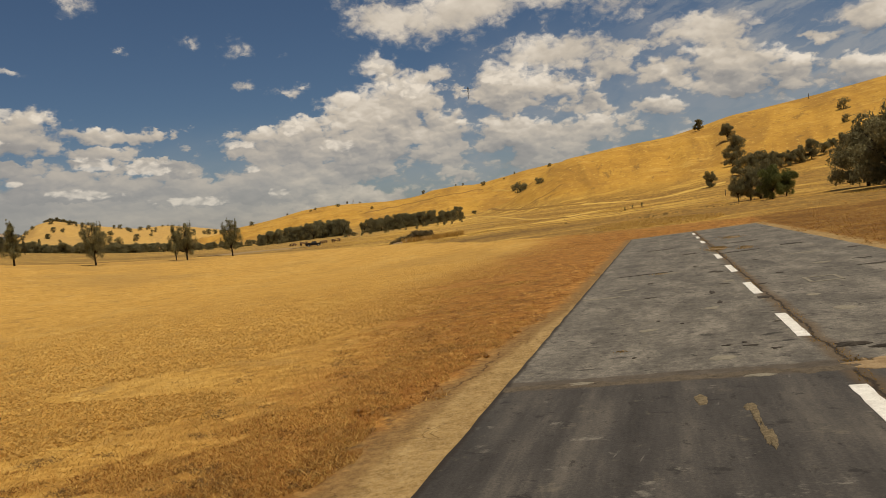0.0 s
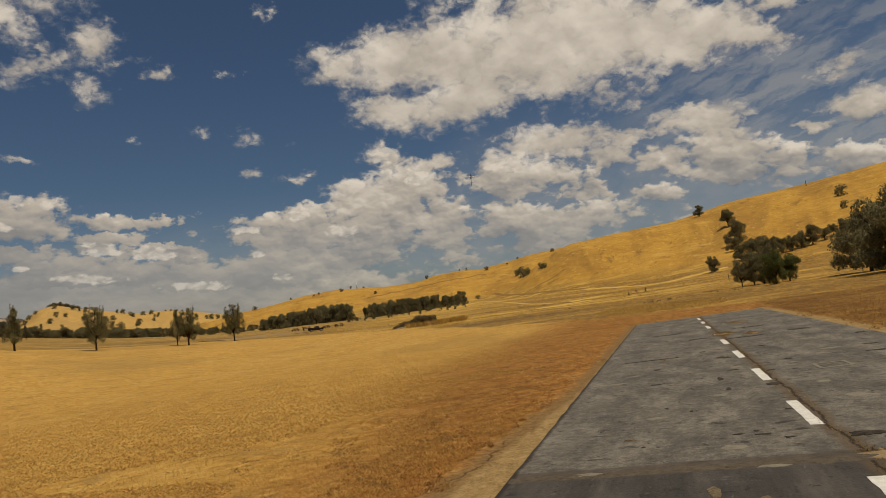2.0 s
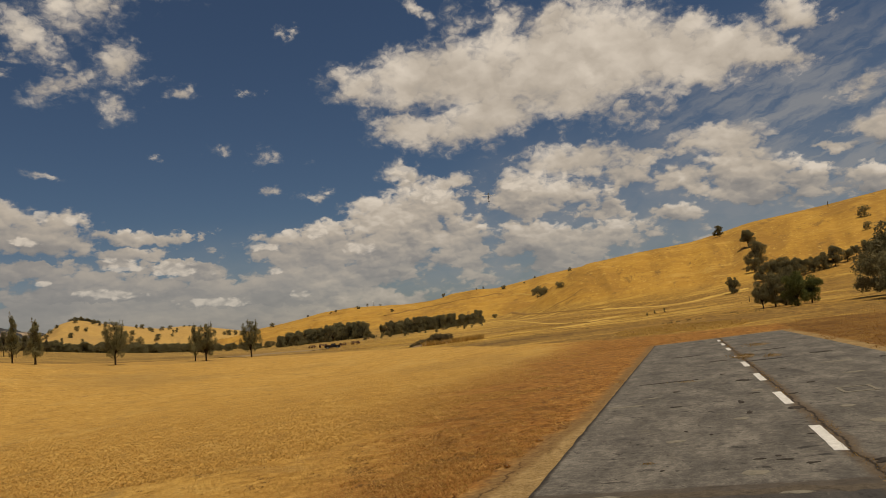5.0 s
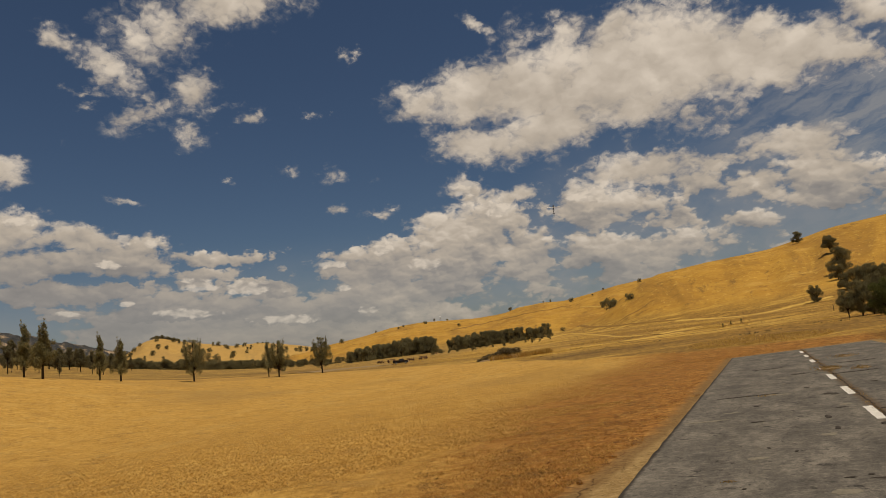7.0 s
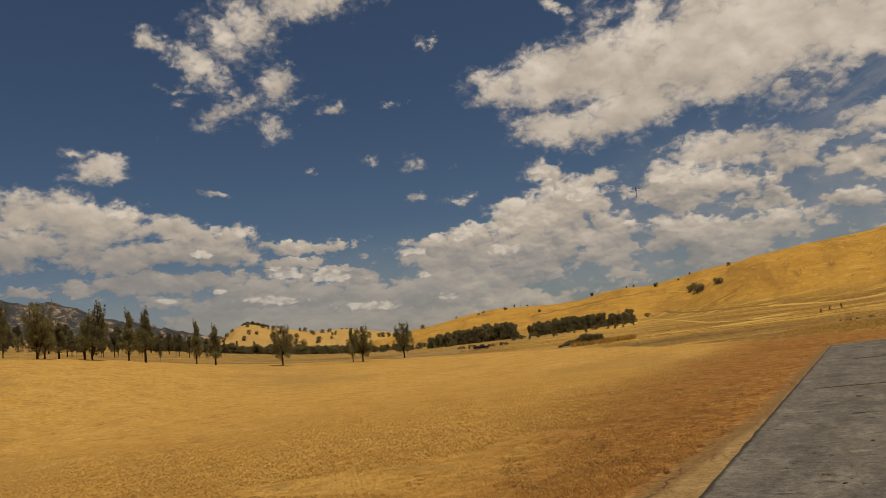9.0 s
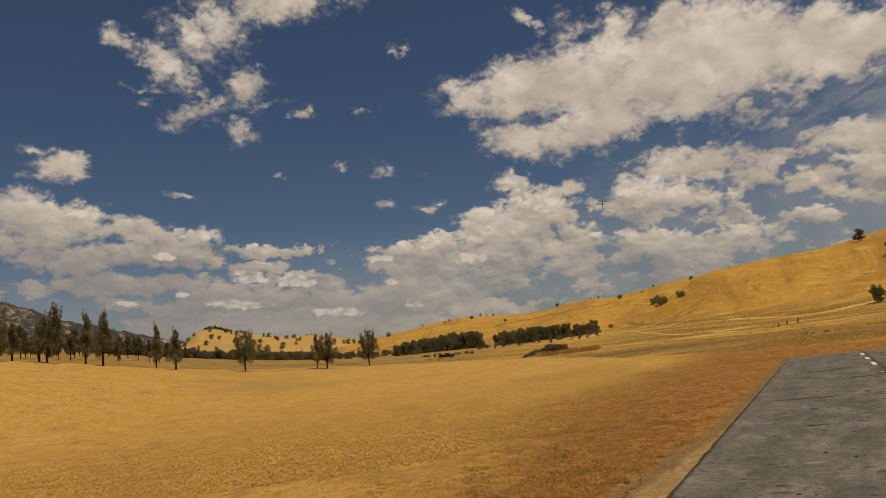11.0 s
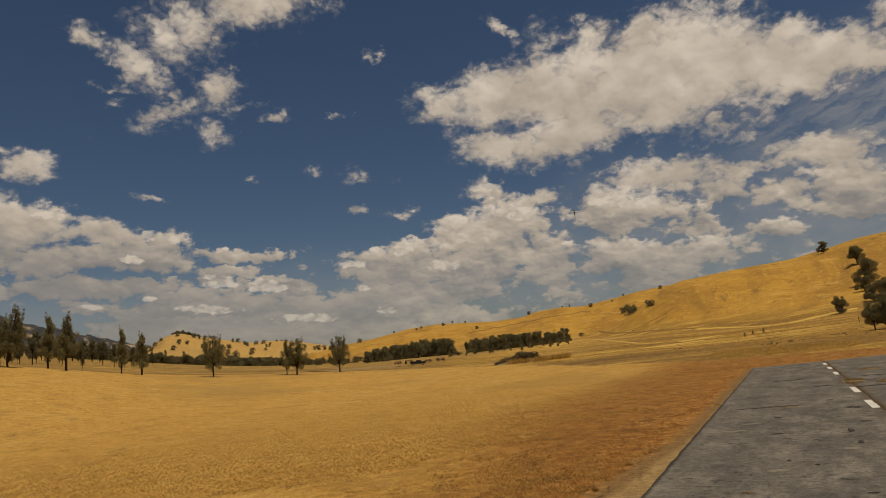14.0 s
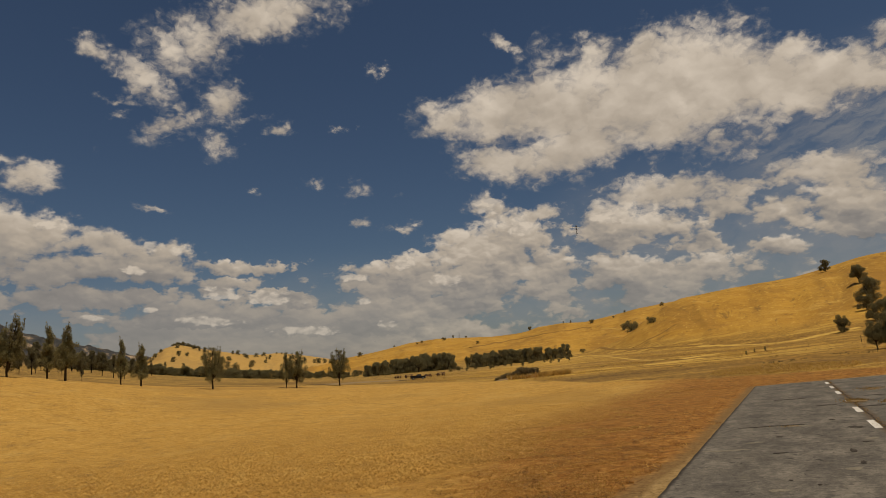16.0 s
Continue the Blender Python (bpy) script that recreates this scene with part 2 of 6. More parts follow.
    relief = n.math("ADD", relief, n.math("MULTIPLY", crown, n.smooth(low, 0.0, 1.0, 0.22, 0.44)))
    relief = n.math("ADD", relief, n.math("MULTIPLY", n.math("SUBTRACT", mass, 0.5), 0.75))
    # the grey sheet low over the field is nearly even
    sheeted = n.math("MULTIPLY", n.smooth(height, n.smooth(bearing, -26.0, -36.0, 10.0, 12.8), n.smooth(bearing, -26.0, -36.0, 5.5, 7.5)), n.smooth(bearing, -9.0, -16.0))
    relief = n.math("MULTIPLY", relief, n.math("SUBTRACT", 1.0, n.math("MULTIPLY", sheeted, 0.45)))
    relief = n.math("SUBTRACT", relief, n.math("MULTIPLY", sheeted, n.smooth(bearing, -24.0, -36.0, 0.10, 0.20)))
    tone = n.math("ADD", relief, n.math("SUBTRACT", 0.77, n.math("MULTIPLY", low, 0.25)), clamp=True)
    cloud = n.ramp(tone, (0.0, (0.200, 0.194, 0.188)), (0.35, (0.318, 0.293, 0.263)), (0.65, (0.50, 0.435, 0.352)), (1.0, (0.74, 0.655, 0.54)))
    deep = n.add("ShaderNodeMix", {"data_type": "RGBA", "blend_type": "MULTIPLY"}, i0=1.0, i6=blue, i7=(0.0330, 0.0362, 0.0388, 1)).outputs[2]
    # thin haze low down, denser where the banks crowd together
    thin = n.math("MULTIPLY", n.smooth(height, n.smooth(bearing, -6.0, 6.0, 10.0, 17.0), 2.0), n.smooth(bearing, -6.0, 6.0, 0.58, 0.80))
    haze = n.math("MULTIPLY", thin, n.smooth(n.math("ADD", n.math("MULTIPLY", puff, 0.6), n.math("MULTIPLY", mass, 0.4)), 0.30, 0.62, 0.45, 1.0))
    # high streaks of ice cloud over the hill
    combed = n.noise(n.vec("MULTIPLY", n.add("ShaderNodeMapping", None, Vector=swirl, Rotation=(0, 0, radians(-22))).outputs[0], (0.16, 0.55, 1.0)), 1.0, 6.0, 0.6, 0.5)
    sheet = n.math("MULTIPLY", n.smooth(bearing, 10.0, 27.0), n.math("MULTIPLY", n.smooth(height, 22.0, 13.0), n.smooth(combed, 0.36, 0.62, 0.1, 0.78)))
    haze = n.math("MAXIMUM", haze, sheet)
    cloud = n.mix(n.smooth(mask, 0.0, 0.6), (0.285, 0.288, 0.288), cloud)
    mask = n.math("MAXIMUM", mask, haze)
    # sunlit heads standing out of the banks
    head = -0.7
    for u, v, ru, rv, tilt, w in HEADS:
        q = n.add("ShaderNodeMapping", {"vector_type": "TEXTURE"}, Vector=flat, Location=(u, v, 0), Rotation=(0, 0, radians(tilt)), Scale=(ru * 1.3, rv * 1.3, 1.0))
        d = n.math("MULTIPLY_ADD", n.vec("LENGTH", q.outputs[0]), -1.0)
        d.node.inputs[2].default_value = w
        head = n.math("MAXIMUM", head, d)
    curd = n.noise(n.vec("MULTIPLY", flat, (1.0, 1.6, 1.0)), 1.1, 3.0, 0.5, 0.3)
    head = n.smooth(n.math("ADD", head, n.math("MULTIPLY", n.math("SUBTRACT", curd, 0.5), 1.6)), 0.0, 0.40, 0.0, 0.8)
    cloud = n.mix(head, cloud, n.ramp(curd, (0.35, (0.46, 0.41, 0.345)), (0.6, (0.74, 0.65, 0.53))))
    mask = n.math("MAXIMUM", mask, head)
    both = n.mix(n.math("MULTIPLY", mask, n.smooth(height, -1.0, 10.0, 0.70, 0.96)), deep, cloud)
    bg = n.add("ShaderNodeBackground", None, Color=both, Strength=1.0)
    n.add("ShaderNodeOutputWorld", None, Surface=bg)
    world.cycles.sampling_method = "MANUAL"
    world.cycles.sample_map_resolution = 512


make_sky()

# ---------------------------------------------------------------- the lie of the land
RUN = Vector((0.305, 0.9521, 0.0)).normalized()     # along the strip
SIDE = Vector((-RUN.y, RUN.x, 0.0))                  # to its left
LANE = 0.10                                          # where the strip's lanes are counted from
LEFT_EDGE, RIGHT_EDGE, CENTRE, FAR_END, NEAR_END = 1.91, -4.65, -1.34, 40.2, -22.0


def curve(*pairs):
    xs, ys = [p[0] for p in pairs], [p[1] for p in pairs]
    return lambda v: np.interp(v, xs, ys)


def rise(v, lo, hi):
    t = np.clip((v - lo) / (hi - lo), 0, 1)
    return t * t * (3 - 2 * t)


edge_far = curve((-180, 90), (-90, 110), (-40, 125), (-15, 122), (-10, 110), (-2.5, 84), (4, 61), (10, 55), (15, 50), (18, 47), (30, 46), (90, 46), (180, 60))
edge_up = curve((-180, -1.6), (-90, 0.5), (-60, 1.9), (-47, 1.55), (-42, 1.0), (-38, 0.4), (-34, -0.3), (-27.5, -1.03), (-17.6, -1.6), (-10, -1.93), (-2.5, -2.33), (4, -2.8), (10, -2.95), (15, -2.95), (20, -2.9), (34, -2.2), (60, -1.2), (110, -1.4), (180, -1.6))
foot_far = curve((-180, 500), (-50, 500), (-20, 470), (-12, 420), (0, 400), (5, 300), (12, 250), (22, 230), (40, 210), (90, 250), (180, 500))
foot_up = curve((-180, 0.0), (-90, 1.5), (-47, 2.2), (-38, 1.15), (-28, -0.19), (-23, -0.65), (-19, -0.93), (-16, -1.05), (-11, -0.95), (-4, -0.88), (2.4, -0.62), (10, -0.6), (14, -0.67), (18.4, -0.5), (22, -0.25), (28, -0.2), (34, 0.1), (60, 1.0), (180, 0.0))
ridge_1 = curve((-24, -0.8), (-20, 0.0), (-16.8, 0.6), (-14, 0.98), (-11.7, 1.45), (-9.2, 1.65), (-4.4, 1.5), (-1.9, 1.66), (-0.9, 2.0), (1.4, 2.2), (3, 2.1), (5.6, 2.55), (7.5, 2.92), (10.2, 3.2), (14, 3.3), (30, 2.0))
ridge_2 = curve((0, -1.2), (2.4, -0.45), (4.35, 0.02), (6.07, 0.8), (7.8, 1.85), (9.5, 2.9), (10.6, 3.36), (14.7, 3.83), (19, 4.15), (21.5, 4.65), (23.2, 5.05), (28.8, 5.6), (33.6, 6.2), (45, 7.2), (70, 7.0), (110, 2.0), (140, -0.5))
ridge_3 = curve((-40, 0.2), (-35, 0.6), (-32.5, 1.2), (-31, 2.2), (-29.9, 2.45), (-28.7, 2.12), (-26.4, 1.6), (-24.4, 1.27), (-22.3, 1.32), (-20.6, 1.05), (-18, 0.5), (-12, -0.6))
ridge_4 = curve((-120, 3.0), (-80, 5.0), (-60, 6.5), (-49.2, 6.05), (-47.6, 5.9), (-45.3, 5.3), (-43.8, 5.3), (-42.5, 4.9), (-41.8, 4.6), (-40.5, 3.95), (-39.2, 3.45), (-38.4, 3.5), (-37.6, 3.15), (-36.3, 2.8), (-35.1, 2.35), (-33.1, 1.85), (-28, 0.8), (-20, -0.4), (-10, -0.9))


def soft(f, az, w=0.7):
    return (f(az - w) + 2 * f(az) + f(az + w)) / 4


def up(el, r):
    return r * np.tan(np.radians(el))


def land(x, y, rough=True):
    """Height of the ground, metres, above the spot below the eye."""
    x, y = np.asarray(x, float), np.asarray(y, float)
    r, az = np.hypot(x, y) + 1e-6, np.degrees(np.arctan2(x, y))
    plane = -1.770 + 0.0410 * x - 0.0338 * y
    plane = np.where(y < 0, -1.770 + 0.0410 * np.clip(x, -30, 30), plane)
    re, rf = soft(edge_far, az, 2), soft(foot_far, az, 3)
    ze, zf = up(soft(edge_up, az, 2), re), up(soft(foot_up, az, 2), rf)
    # the strip's plane, bending into the field's far edge
    flat = 43.0 - 12.0 * rise(-az, 0, 30)
    flat = np.minimum(flat, re * 0.85)
    px, py = x / r * flat, y / r * flat
    zp = -1.770 + 0.0410 * px - np.where(y < 0, 0.0, 0.0338) * py
    slope0, span = (zp + 1.752) / flat, np.maximum(re - flat, 1.0)
    t = np.clip((r - flat) / span, 0, 1)
    bend = zp + (ze - zp) * (t * t * (3 - 2 * t)) + slope0 * span * (t * (1 - t) ** 2)
    t2 = np.clip((r - re) / np.maximum(rf - re, 1.0), 0, 1)
    z = np.where(r < flat, plane, np.where(r < re, bend, ze + (zf - ze) * (0.35 * t2 + 0.65 * t2 * t2 * (3 - 2 * t2))))
    far = up(soft(foot_up, az, 2), np.minimum(r, 900.0))
    z = np.where(r > rf, far, z)
    if not rough:
        return z + EYE
    h1 = np.where(r < 820, zf + (up(soft(ridge_1, az, 0.5), 820.0) - zf) * (0.5 * rise(r, 430, 820) + 0.5 * np.clip((r - 430) / 390, 0, 1)), up(ridge_1(az), 820.0) - 0.10 * (r - 820))
    r2 = 430 + 150 * rise(az, 4, 30)
    base2 = np.minimum(rf, 320)
    t = np.clip((r - base2) / (r2 - base2), 0, 1)
    h2 = np.where(r < r2, zf + (up(soft(ridge_2, az, 0.5), r2) - zf) * (0.30 * t + 0.55 * t * t * (3 - 2 * t) + 0.15 * np.sin(t * math.pi / 2)), up(ridge_2(az), r2) - 0.12 * (r - r2))
    h3 = np.where(r < 1300, far + (up(soft(ridge_3, az, 0.3), 1300.0) - up(foot_up(az), 900.0)) * rise(r, 850, 1300), up(ridge_3(az), 1300.0) - 0.15 * (r - 1300))
    h4 = np.where(r < 3300, far + (up(soft(ridge_4, az, 0.3), 3300.0) - far) * np.clip((r - 1600) / 1700, 0, 1), up(ridge_4(az), 3300.0) - 0.1 * (r - 3300))
    h1, h2 = np.where(r < 430, -999, h1), np.where(r < base2, -999, h2)
    h3, h4 = np.where(r < 850, -999, h3), np.where(r < 1600, -999, h4)
    hills = np.maximum(np.maximum(h1 * (az > -26) - 999 * (az <= -26), h2 * (az > 0) - 999 * (az <= 0)), np.maximum(np.where((az > -40) & (az < -12), h3, -999), np.where((az > -125) & (az < -8), h4, -999)))
    return np.maximum(z, hills) + EYE


def swell(x, y, z):
    """Gullies and swells on the hills, small bumps in the rough."""
    r, az = math.hypot(x, y), math.degrees(math.atan2(x, y))
    if r < 60:
        return 0.0
    el = math.degrees(math.atan2(z - EYE, r))
    lo, hi = float(foot_up(az)), float(max(ridge_1(az) if -26 < az < 14 else -9, ridge_2(az) if az > 7 else -9, ridge_3(az) if -40 < az < -12 else -9, ridge_4(az) if r > 1600 else -9))
    f = min(1.0, max(0.0, (el - lo) / max(0.3, hi - lo)))
    w = noise.noise((x / 75, y / 75, 0.3)) * 0.55
    # gullies run down the slope, towards the eye
    w += (0.5 - abs(noise.noise((az * 0.55, r / 160, 2.3)))) * 0.60 - 0.24
    w += noise.noise((x / 26, y / 26, 5.3)) * 0.13 + noise.noise((x / 11, y / 11, 8.3)) * 0.04
    if r > 850:
        w += noise.noise((x / 48, y / 110, 1.7)) * 0.6
    size = float(np.interp(r, [60, 130, 260, 500, 900, 3000], [0.0, 0.25, 2.5, 7.5, 9.0, 60.0]))
    crags = (noise.noise((az * 1.4, r / 400, 3.7)) * 9 + noise.noise((az * 4.5, r / 200, 9.7)) * 5) * float(np.clip((r - 1700) / 1000, 0, 1)) * max(0.0, min(1.0, hi))
    return w * size * (0.06 + 2.6 * f * (1 - f) ** 0.8) + crags


def land_at(x, y):
    z = float(land(x, y))
    return z + swell(x, y, z)

# ---------------------------------------------------------------- materials
def material(name, build):
    m = bpy.data.materials.new(name)
    m.use_nodes = True
    n = Nodes(m.node_tree)
    where = n.add("ShaderNodeNewGeometry").outputs["Position"]
    settings = build(n, where)
    bumps = settings.pop("bump", None)
    through_light = settings.pop("through", 0.0)
    for height, strength, distance in ([bumps] if isinstance(bumps, tuple) else bumps or []):
        last = {"Normal": settings["Normal"]} if "Normal" in settings else {}
        settings["Normal"] = n.add("ShaderNodeBump", None, Strength=strength, Distance=distance, Height=height, **last).outputs[0]
    sh = n.add("ShaderNodeBsdfPrincipled", None, **settings)
    if through_light:
        back = n.add("ShaderNodeBsdfTranslucent", None, Color=settings["Base_Color"])
        sh = n.add("ShaderNodeMixShader", None, i0=through_light, i1=sh, i2=back)
    n.add("ShaderNodeOutputMaterial", None, Surface=sh)
    return m


def lanes(n, where):
    """How far a spot lies to the strip's left, and how far along it."""
    return n.math("ADD", n.vec("DOT_PRODUCT", where, tuple(SIDE)), LANE), n.vec("DOT_PRODUCT", where, tuple(RUN))


def ground_look(n, where):
    lat, long = lanes(n, where)
    past = n.add("ShaderNodeAttribute", {"attribute_name": "past_edge"}).outputs["Fac"]
    hill = n.add("ShaderNodeAttribute", {"attribute_name": "hill"}).outputs["Fac"]
    far = n.vec("LENGTH", where)
    fine = n.noise(where, 14.0, 6.0, 0.7)
    clump = n.noise(where, 2.2, 5.0, 0.62)
    patch = n.noise(where, 0.22, 4.0, 0.55)
    wide = n.noise(where, 0.035, 4.0, 0.55)
    xyz = n.add("ShaderNodeSeparateXYZ", None, Vector=where)
    round_about = n.math("ARCTAN2", xyz.outputs[0], xyz.outputs[1])
    # mown straw: long swaths across the line of sight
    swath = n.noise(n.vec("MULTIPLY", n.add("ShaderNodeCombineXYZ", None, X=lat, Y=long, Z=0.0).outputs[0], (0.26, 0.5, 1.0)), 1.0, 5.0, 0.65)
    tuft = n.noise(where, 5.0, 4.0, 0.65)
    straw = n.ramp(n.math("ADD", n.math("MULTIPLY", fine, 0.3), n.math("ADD", n.math("MULTIPLY", clump, 0.35), n.math("MULTIPLY", tuft, 0.35))), (0.36, (0.205, 0.107, 0.023)), (0.46, (0.39, 0.219, 0.047)), (0.55, (0.52, 0.315, 0.076)), (0.65, (0.68, 0.465, 0.155)))
    straw = n.mix(n.smooth(swath, 0.50, 0.68, 0.0, 0.4), straw, (0.265, 0.145, 0.038))
    band = n.noise(n.vec("MULTIPLY", n.add("ShaderNodeCombineXYZ", None, X=lat, Y=long, Z=3.0).outputs[0], (1.0, 1.4, 1.0)), 1.0, 7.0, 0.72)
    straw = n.mix(n.smooth(band, 0.54, 0.70, 0.0, 0.45), straw, (0.235, 0.135, 0.042))
    straw = n.mix(n.smooth(patch, 0.5, 0.72, 0.0, 0.5), straw, (0.52, 0.345, 0.105))
    # thin places a few metres wide, and bleached straw between them
    thin = n.noise(n.vec("MULTIPLY", n.add("ShaderNodeCombineXYZ", None, X=lat, Y=long, Z=6.0).outputs[0], (0.5, 0.62, 1.0)), 1.0, 8.0, 0.76, 0.4)
    straw = n.mix(n.smooth(thin, 0.52, 0.66, 0.0, 0.62), straw, (0.21, 0.133, 0.050))
    straw = n.mix(n.smooth(thin, 0.46, 0.34, 0.0, 0.4), straw, (0.58, 0.40, 0.135))
    straw = n.mix(n.smooth(wide, 0.50, 0.64, 0.0, 0.55), straw, (0.275, 0.170, 0.055))
    # grey worn spots
    straw = n.mix(n.smooth(n.noise(where, 0.9, 5.0, 0.7), 0.60, 0.74, 0.0, 0.5), straw, (0.27, 0.185, 0.095))
    # burnt, reddish belt beside the strip
    red = n.ramp(n.math("ADD", n.math("MULTIPLY", fine, 0.35), n.math("ADD", n.math("MULTIPLY", clump, 0.3), n.math("MULTIPLY", tuft, 0.35))), (0.36, (0.090, 0.038, 0.010)), (0.45, (0.215, 0.093, 0.022)), (0.54, (0.33, 0.155, 0.036)), (0.65, (0.55, 0.325, 0.105)))
    red = n.mix(n.smooth(n.noise(where, 1.3, 7.0, 0.75), 0.50, 0.62, 0.0, 0.7), red, (0.125, 0.062, 0.019))
    red = n.mix(n.smooth(n.noise(where, 2.7, 6.0, 0.75, 0.4), 0.56, 0.68, 0.0, 0.55), red, (0.46, 0.29, 0.10))
    crumb = n.noise(where, 5.5, 6.0, 0.75)
    red = n.mix(n.smooth(crumb, 0.555, 0.63, 0.0, 0.75), red, (0.072, 0.036, 0.013))
    red = n.mix(n.smooth(crumb, 0.43, 0.37, 0.0, 0.55), red, (0.50, 0.30, 0.085))
    wob = n.math("MULTIPLY", n.math("SUBTRACT", n.noise(where, 0.35, 7.0, 0.72), 0.5), 6.5)
    belt = n.smooth(n.math("SUBTRACT", n.math("ADD", lat, wob), n.smooth(long, 3.0, 26.0, 0.0, 4.4)), 7.4, 1.8)
    belt = n.math("MULTIPLY", belt, n.smooth(long, 75.0, 45.0, 0.4, 1.0))
    field = n.mix(belt, straw, red)
    # dead weeds and bare specks
    speck = n.noise(where, 2.3, 7.0, 0.78)
    field = n.mix(n.smooth(speck, 0.59, 0.66, 0.0, 0.62), field, (0.115, 0.062, 0.024))
    field = n.mix(n.smooth(n.noise(n.vec("ADD", where, (7.0, 3.0, 0.0)), 4.4, 6.0, 0.78), 0.59, 0.67, 0.0, 0.5), field, (0.66, 0.44, 0.14))
    right = n.smooth(n.math("ADD", lat, n.math("MULTIPLY", wob, 0.1)), RIGHT_EDGE - 0.2, RIGHT_EDGE - 0.8)
    verge = n.ramp(n.math("ADD", n.math("MULTIPLY", tuft, 0.5), n.math("MULTIPLY", n.noise(where, 0.5, 6.0, 0.7), 0.5)), (0.38, (0.070, 0.035, 0.010)), (0.48, (0.140, 0.072, 0.019)), (0.56, (0.215, 0.118, 0.030)), (0.66, (0.34, 0.205, 0.056)))
    field = n.mix(n.math("MULTIPLY", right, 0.9), field, verge)
    # bare earth along the strip's edge
    shift = n.math("MULTIPLY", n.math("SUBTRACT", n.noise(where, 1.1, 5.0, 0.7), 0.5), 1.0)
    near_by = n.smooth(long, 16.0, 5.0, -0.12, 0.46)
    edge = n.math("MULTIPLY", n.smooth(n.math("SUBTRACT", n.math("ADD", lat, n.math("MULTIPLY", shift, 0.6)), near_by), 2.58, 2.18), n.smooth(n.math("ADD", lat, n.math("MULTIPLY", shift, 0.5)), RIGHT_EDGE - 0.6, RIGHT_EDGE - 0.35))
    edge = n.math("MULTIPLY", edge, n.smooth(n.math("ADD", long, shift), FAR_END + 1.0, FAR_END + 0.3))
    earth = n.ramp(n.math("ADD", n.math("MULTIPLY", n.noise(where, 5.0, 6.0, 0.7), 0.6), n.math("MULTIPLY", fine, 0.4)), (0.36, (0.150, 0.093, 0.034)), (0.5, (0.265, 0.175, 0.068)), (0.64, (0.38, 0.27, 0.120)))
    earth = n.mix(n.smooth(n.noise(where, 26.0, 5.0, 0.75), 0.44, 0.60, 0.0, 0.5), earth, (0.36, 0.26, 0.130))
    earth = n.mix(n.smooth(n.noise(where, 17.0, 5.0, 0.75), 0.57, 0.66, 0.0, 0.7), earth, (0.105, 0.070, 0.032))
    damp = n.smooth(n.math("ADD", n.math("SUBTRACT", lat, near_by), n.math("MULTIPLY", shift, 0.35)), 1.92, 2.14, 0.0, 0.9)
    earth = n.mix(damp, earth, n.ramp(fine, (0.35, (0.115, 0.068, 0.027)), (0.65, (0.235, 0.145, 0.058))))
    cell = n.add("ShaderNodeTexVoronoi", {"feature": "DISTANCE_TO_EDGE"}, Vector=n.vec("ADD", where, n.vec("MULTIPLY", n.add("ShaderNodeTexNoise", None, Vector=where, Scale=3.0).outputs[1], (0.5, 0.5, 0.0))), Scale=3.4).outputs[0]
    crack = n.math("MULTIPLY", n.smooth(cell, 0.022, 0.004), n.smooth(n.noise(where, 1.1), 0.54, 0.66, 0.0, 0.6))
    # one long crack where the bare earth has pulled away
    line = n.math("ABSOLUTE", n.math("ADD", n.math("SUBTRACT", lat, n.smooth(long, 8.2, 6.2, 2.46, 2.93)), n.math("MULTIPLY", n.math("SUBTRACT", n.noise(where, 2.4, 5.0, 0.7), 0.5), 0.5)))
    crack = n.math("MAXIMUM", crack, n.math("MULTIPLY", n.smooth(line, 0.022, 0.006), n.smooth(n.noise(where, 1.7, 2.0), 0.50, 0.56)))
    earth = n.mix(n.math("MULTIPLY", crack, 0.85), earth, (0.06, 0.035, 0.018))
    field = n.mix(n.math("MULTIPLY", edge, 0.92), field, earth)
    # rough grass past the mown edge: tan, with grey-green weeds in streaks
    streak = n.math("ADD", n.math("MULTIPLY", n.noise(n.vec("MULTIPLY", where, (0.012, 0.075, 0.3)), 1.0, 6.0, 0.65), 0.55), n.math("MULTIPLY", n.noise(n.vec("MULTIPLY", where, (0.06, 0.24, 0.8)), 1.0, 6.0, 0.72), 0.45))
    rough = n.ramp(n.math("ADD", n.math("MULTIPLY", streak, 0.7), n.math("MULTIPLY", clump, 0.3)), (0.40, (0.110, 0.064, 0.022)), (0.46, (0.245, 0.138, 0.034)), (0.52, (0.43, 0.255, 0.050)), (0.59, (0.64, 0.42, 0.092)))
    dark = n.mix(n.smooth(n.noise(where, 0.012, 3.0), 0.48, 0.62, 0.0, 0.5), rough, (0.235, 0.138, 0.042))
    # dull stubble on the flat behind the row of trees
    dull = n.ramp(n.math("ADD", n.math("MULTIPLY", streak, 0.6), n.math("MULTIPLY", clump, 0.4)), (0.40, (0.125, 0.075, 0.026)), (0.49, (0.215, 0.130, 0.039)), (0.60, (0.40, 0.252, 0.064)))
    dark = n.mix(n.smooth(n.add("ShaderNodeSeparateXYZ", None, Vector=where).outputs[0], -12.0, -30.0, 0.0, 0.85), dark, dull)
    weedy = n.noise(n.vec("MULTIPLY", where, (0.35, 0.8, 1.0)), 0.5, 7.0, 0.76)
    dark = n.mix(n.smooth(weedy, 0.53, 0.63, 0.0, 0.7), dark, (0.105, 0.080, 0.036))
    dark = n.mix(n.smooth(weedy, 0.47, 0.38, 0.0, 0.65), dark, (0.62, 0.42, 0.105))
    olive = n.ramp(n.noise(where, 1.1, 6.0, 0.75), (0.40, (0.095, 0.055, 0.018)), (0.50, (0.205, 0.113, 0.028)), (0.60, (0.40, 0.230, 0.047)))
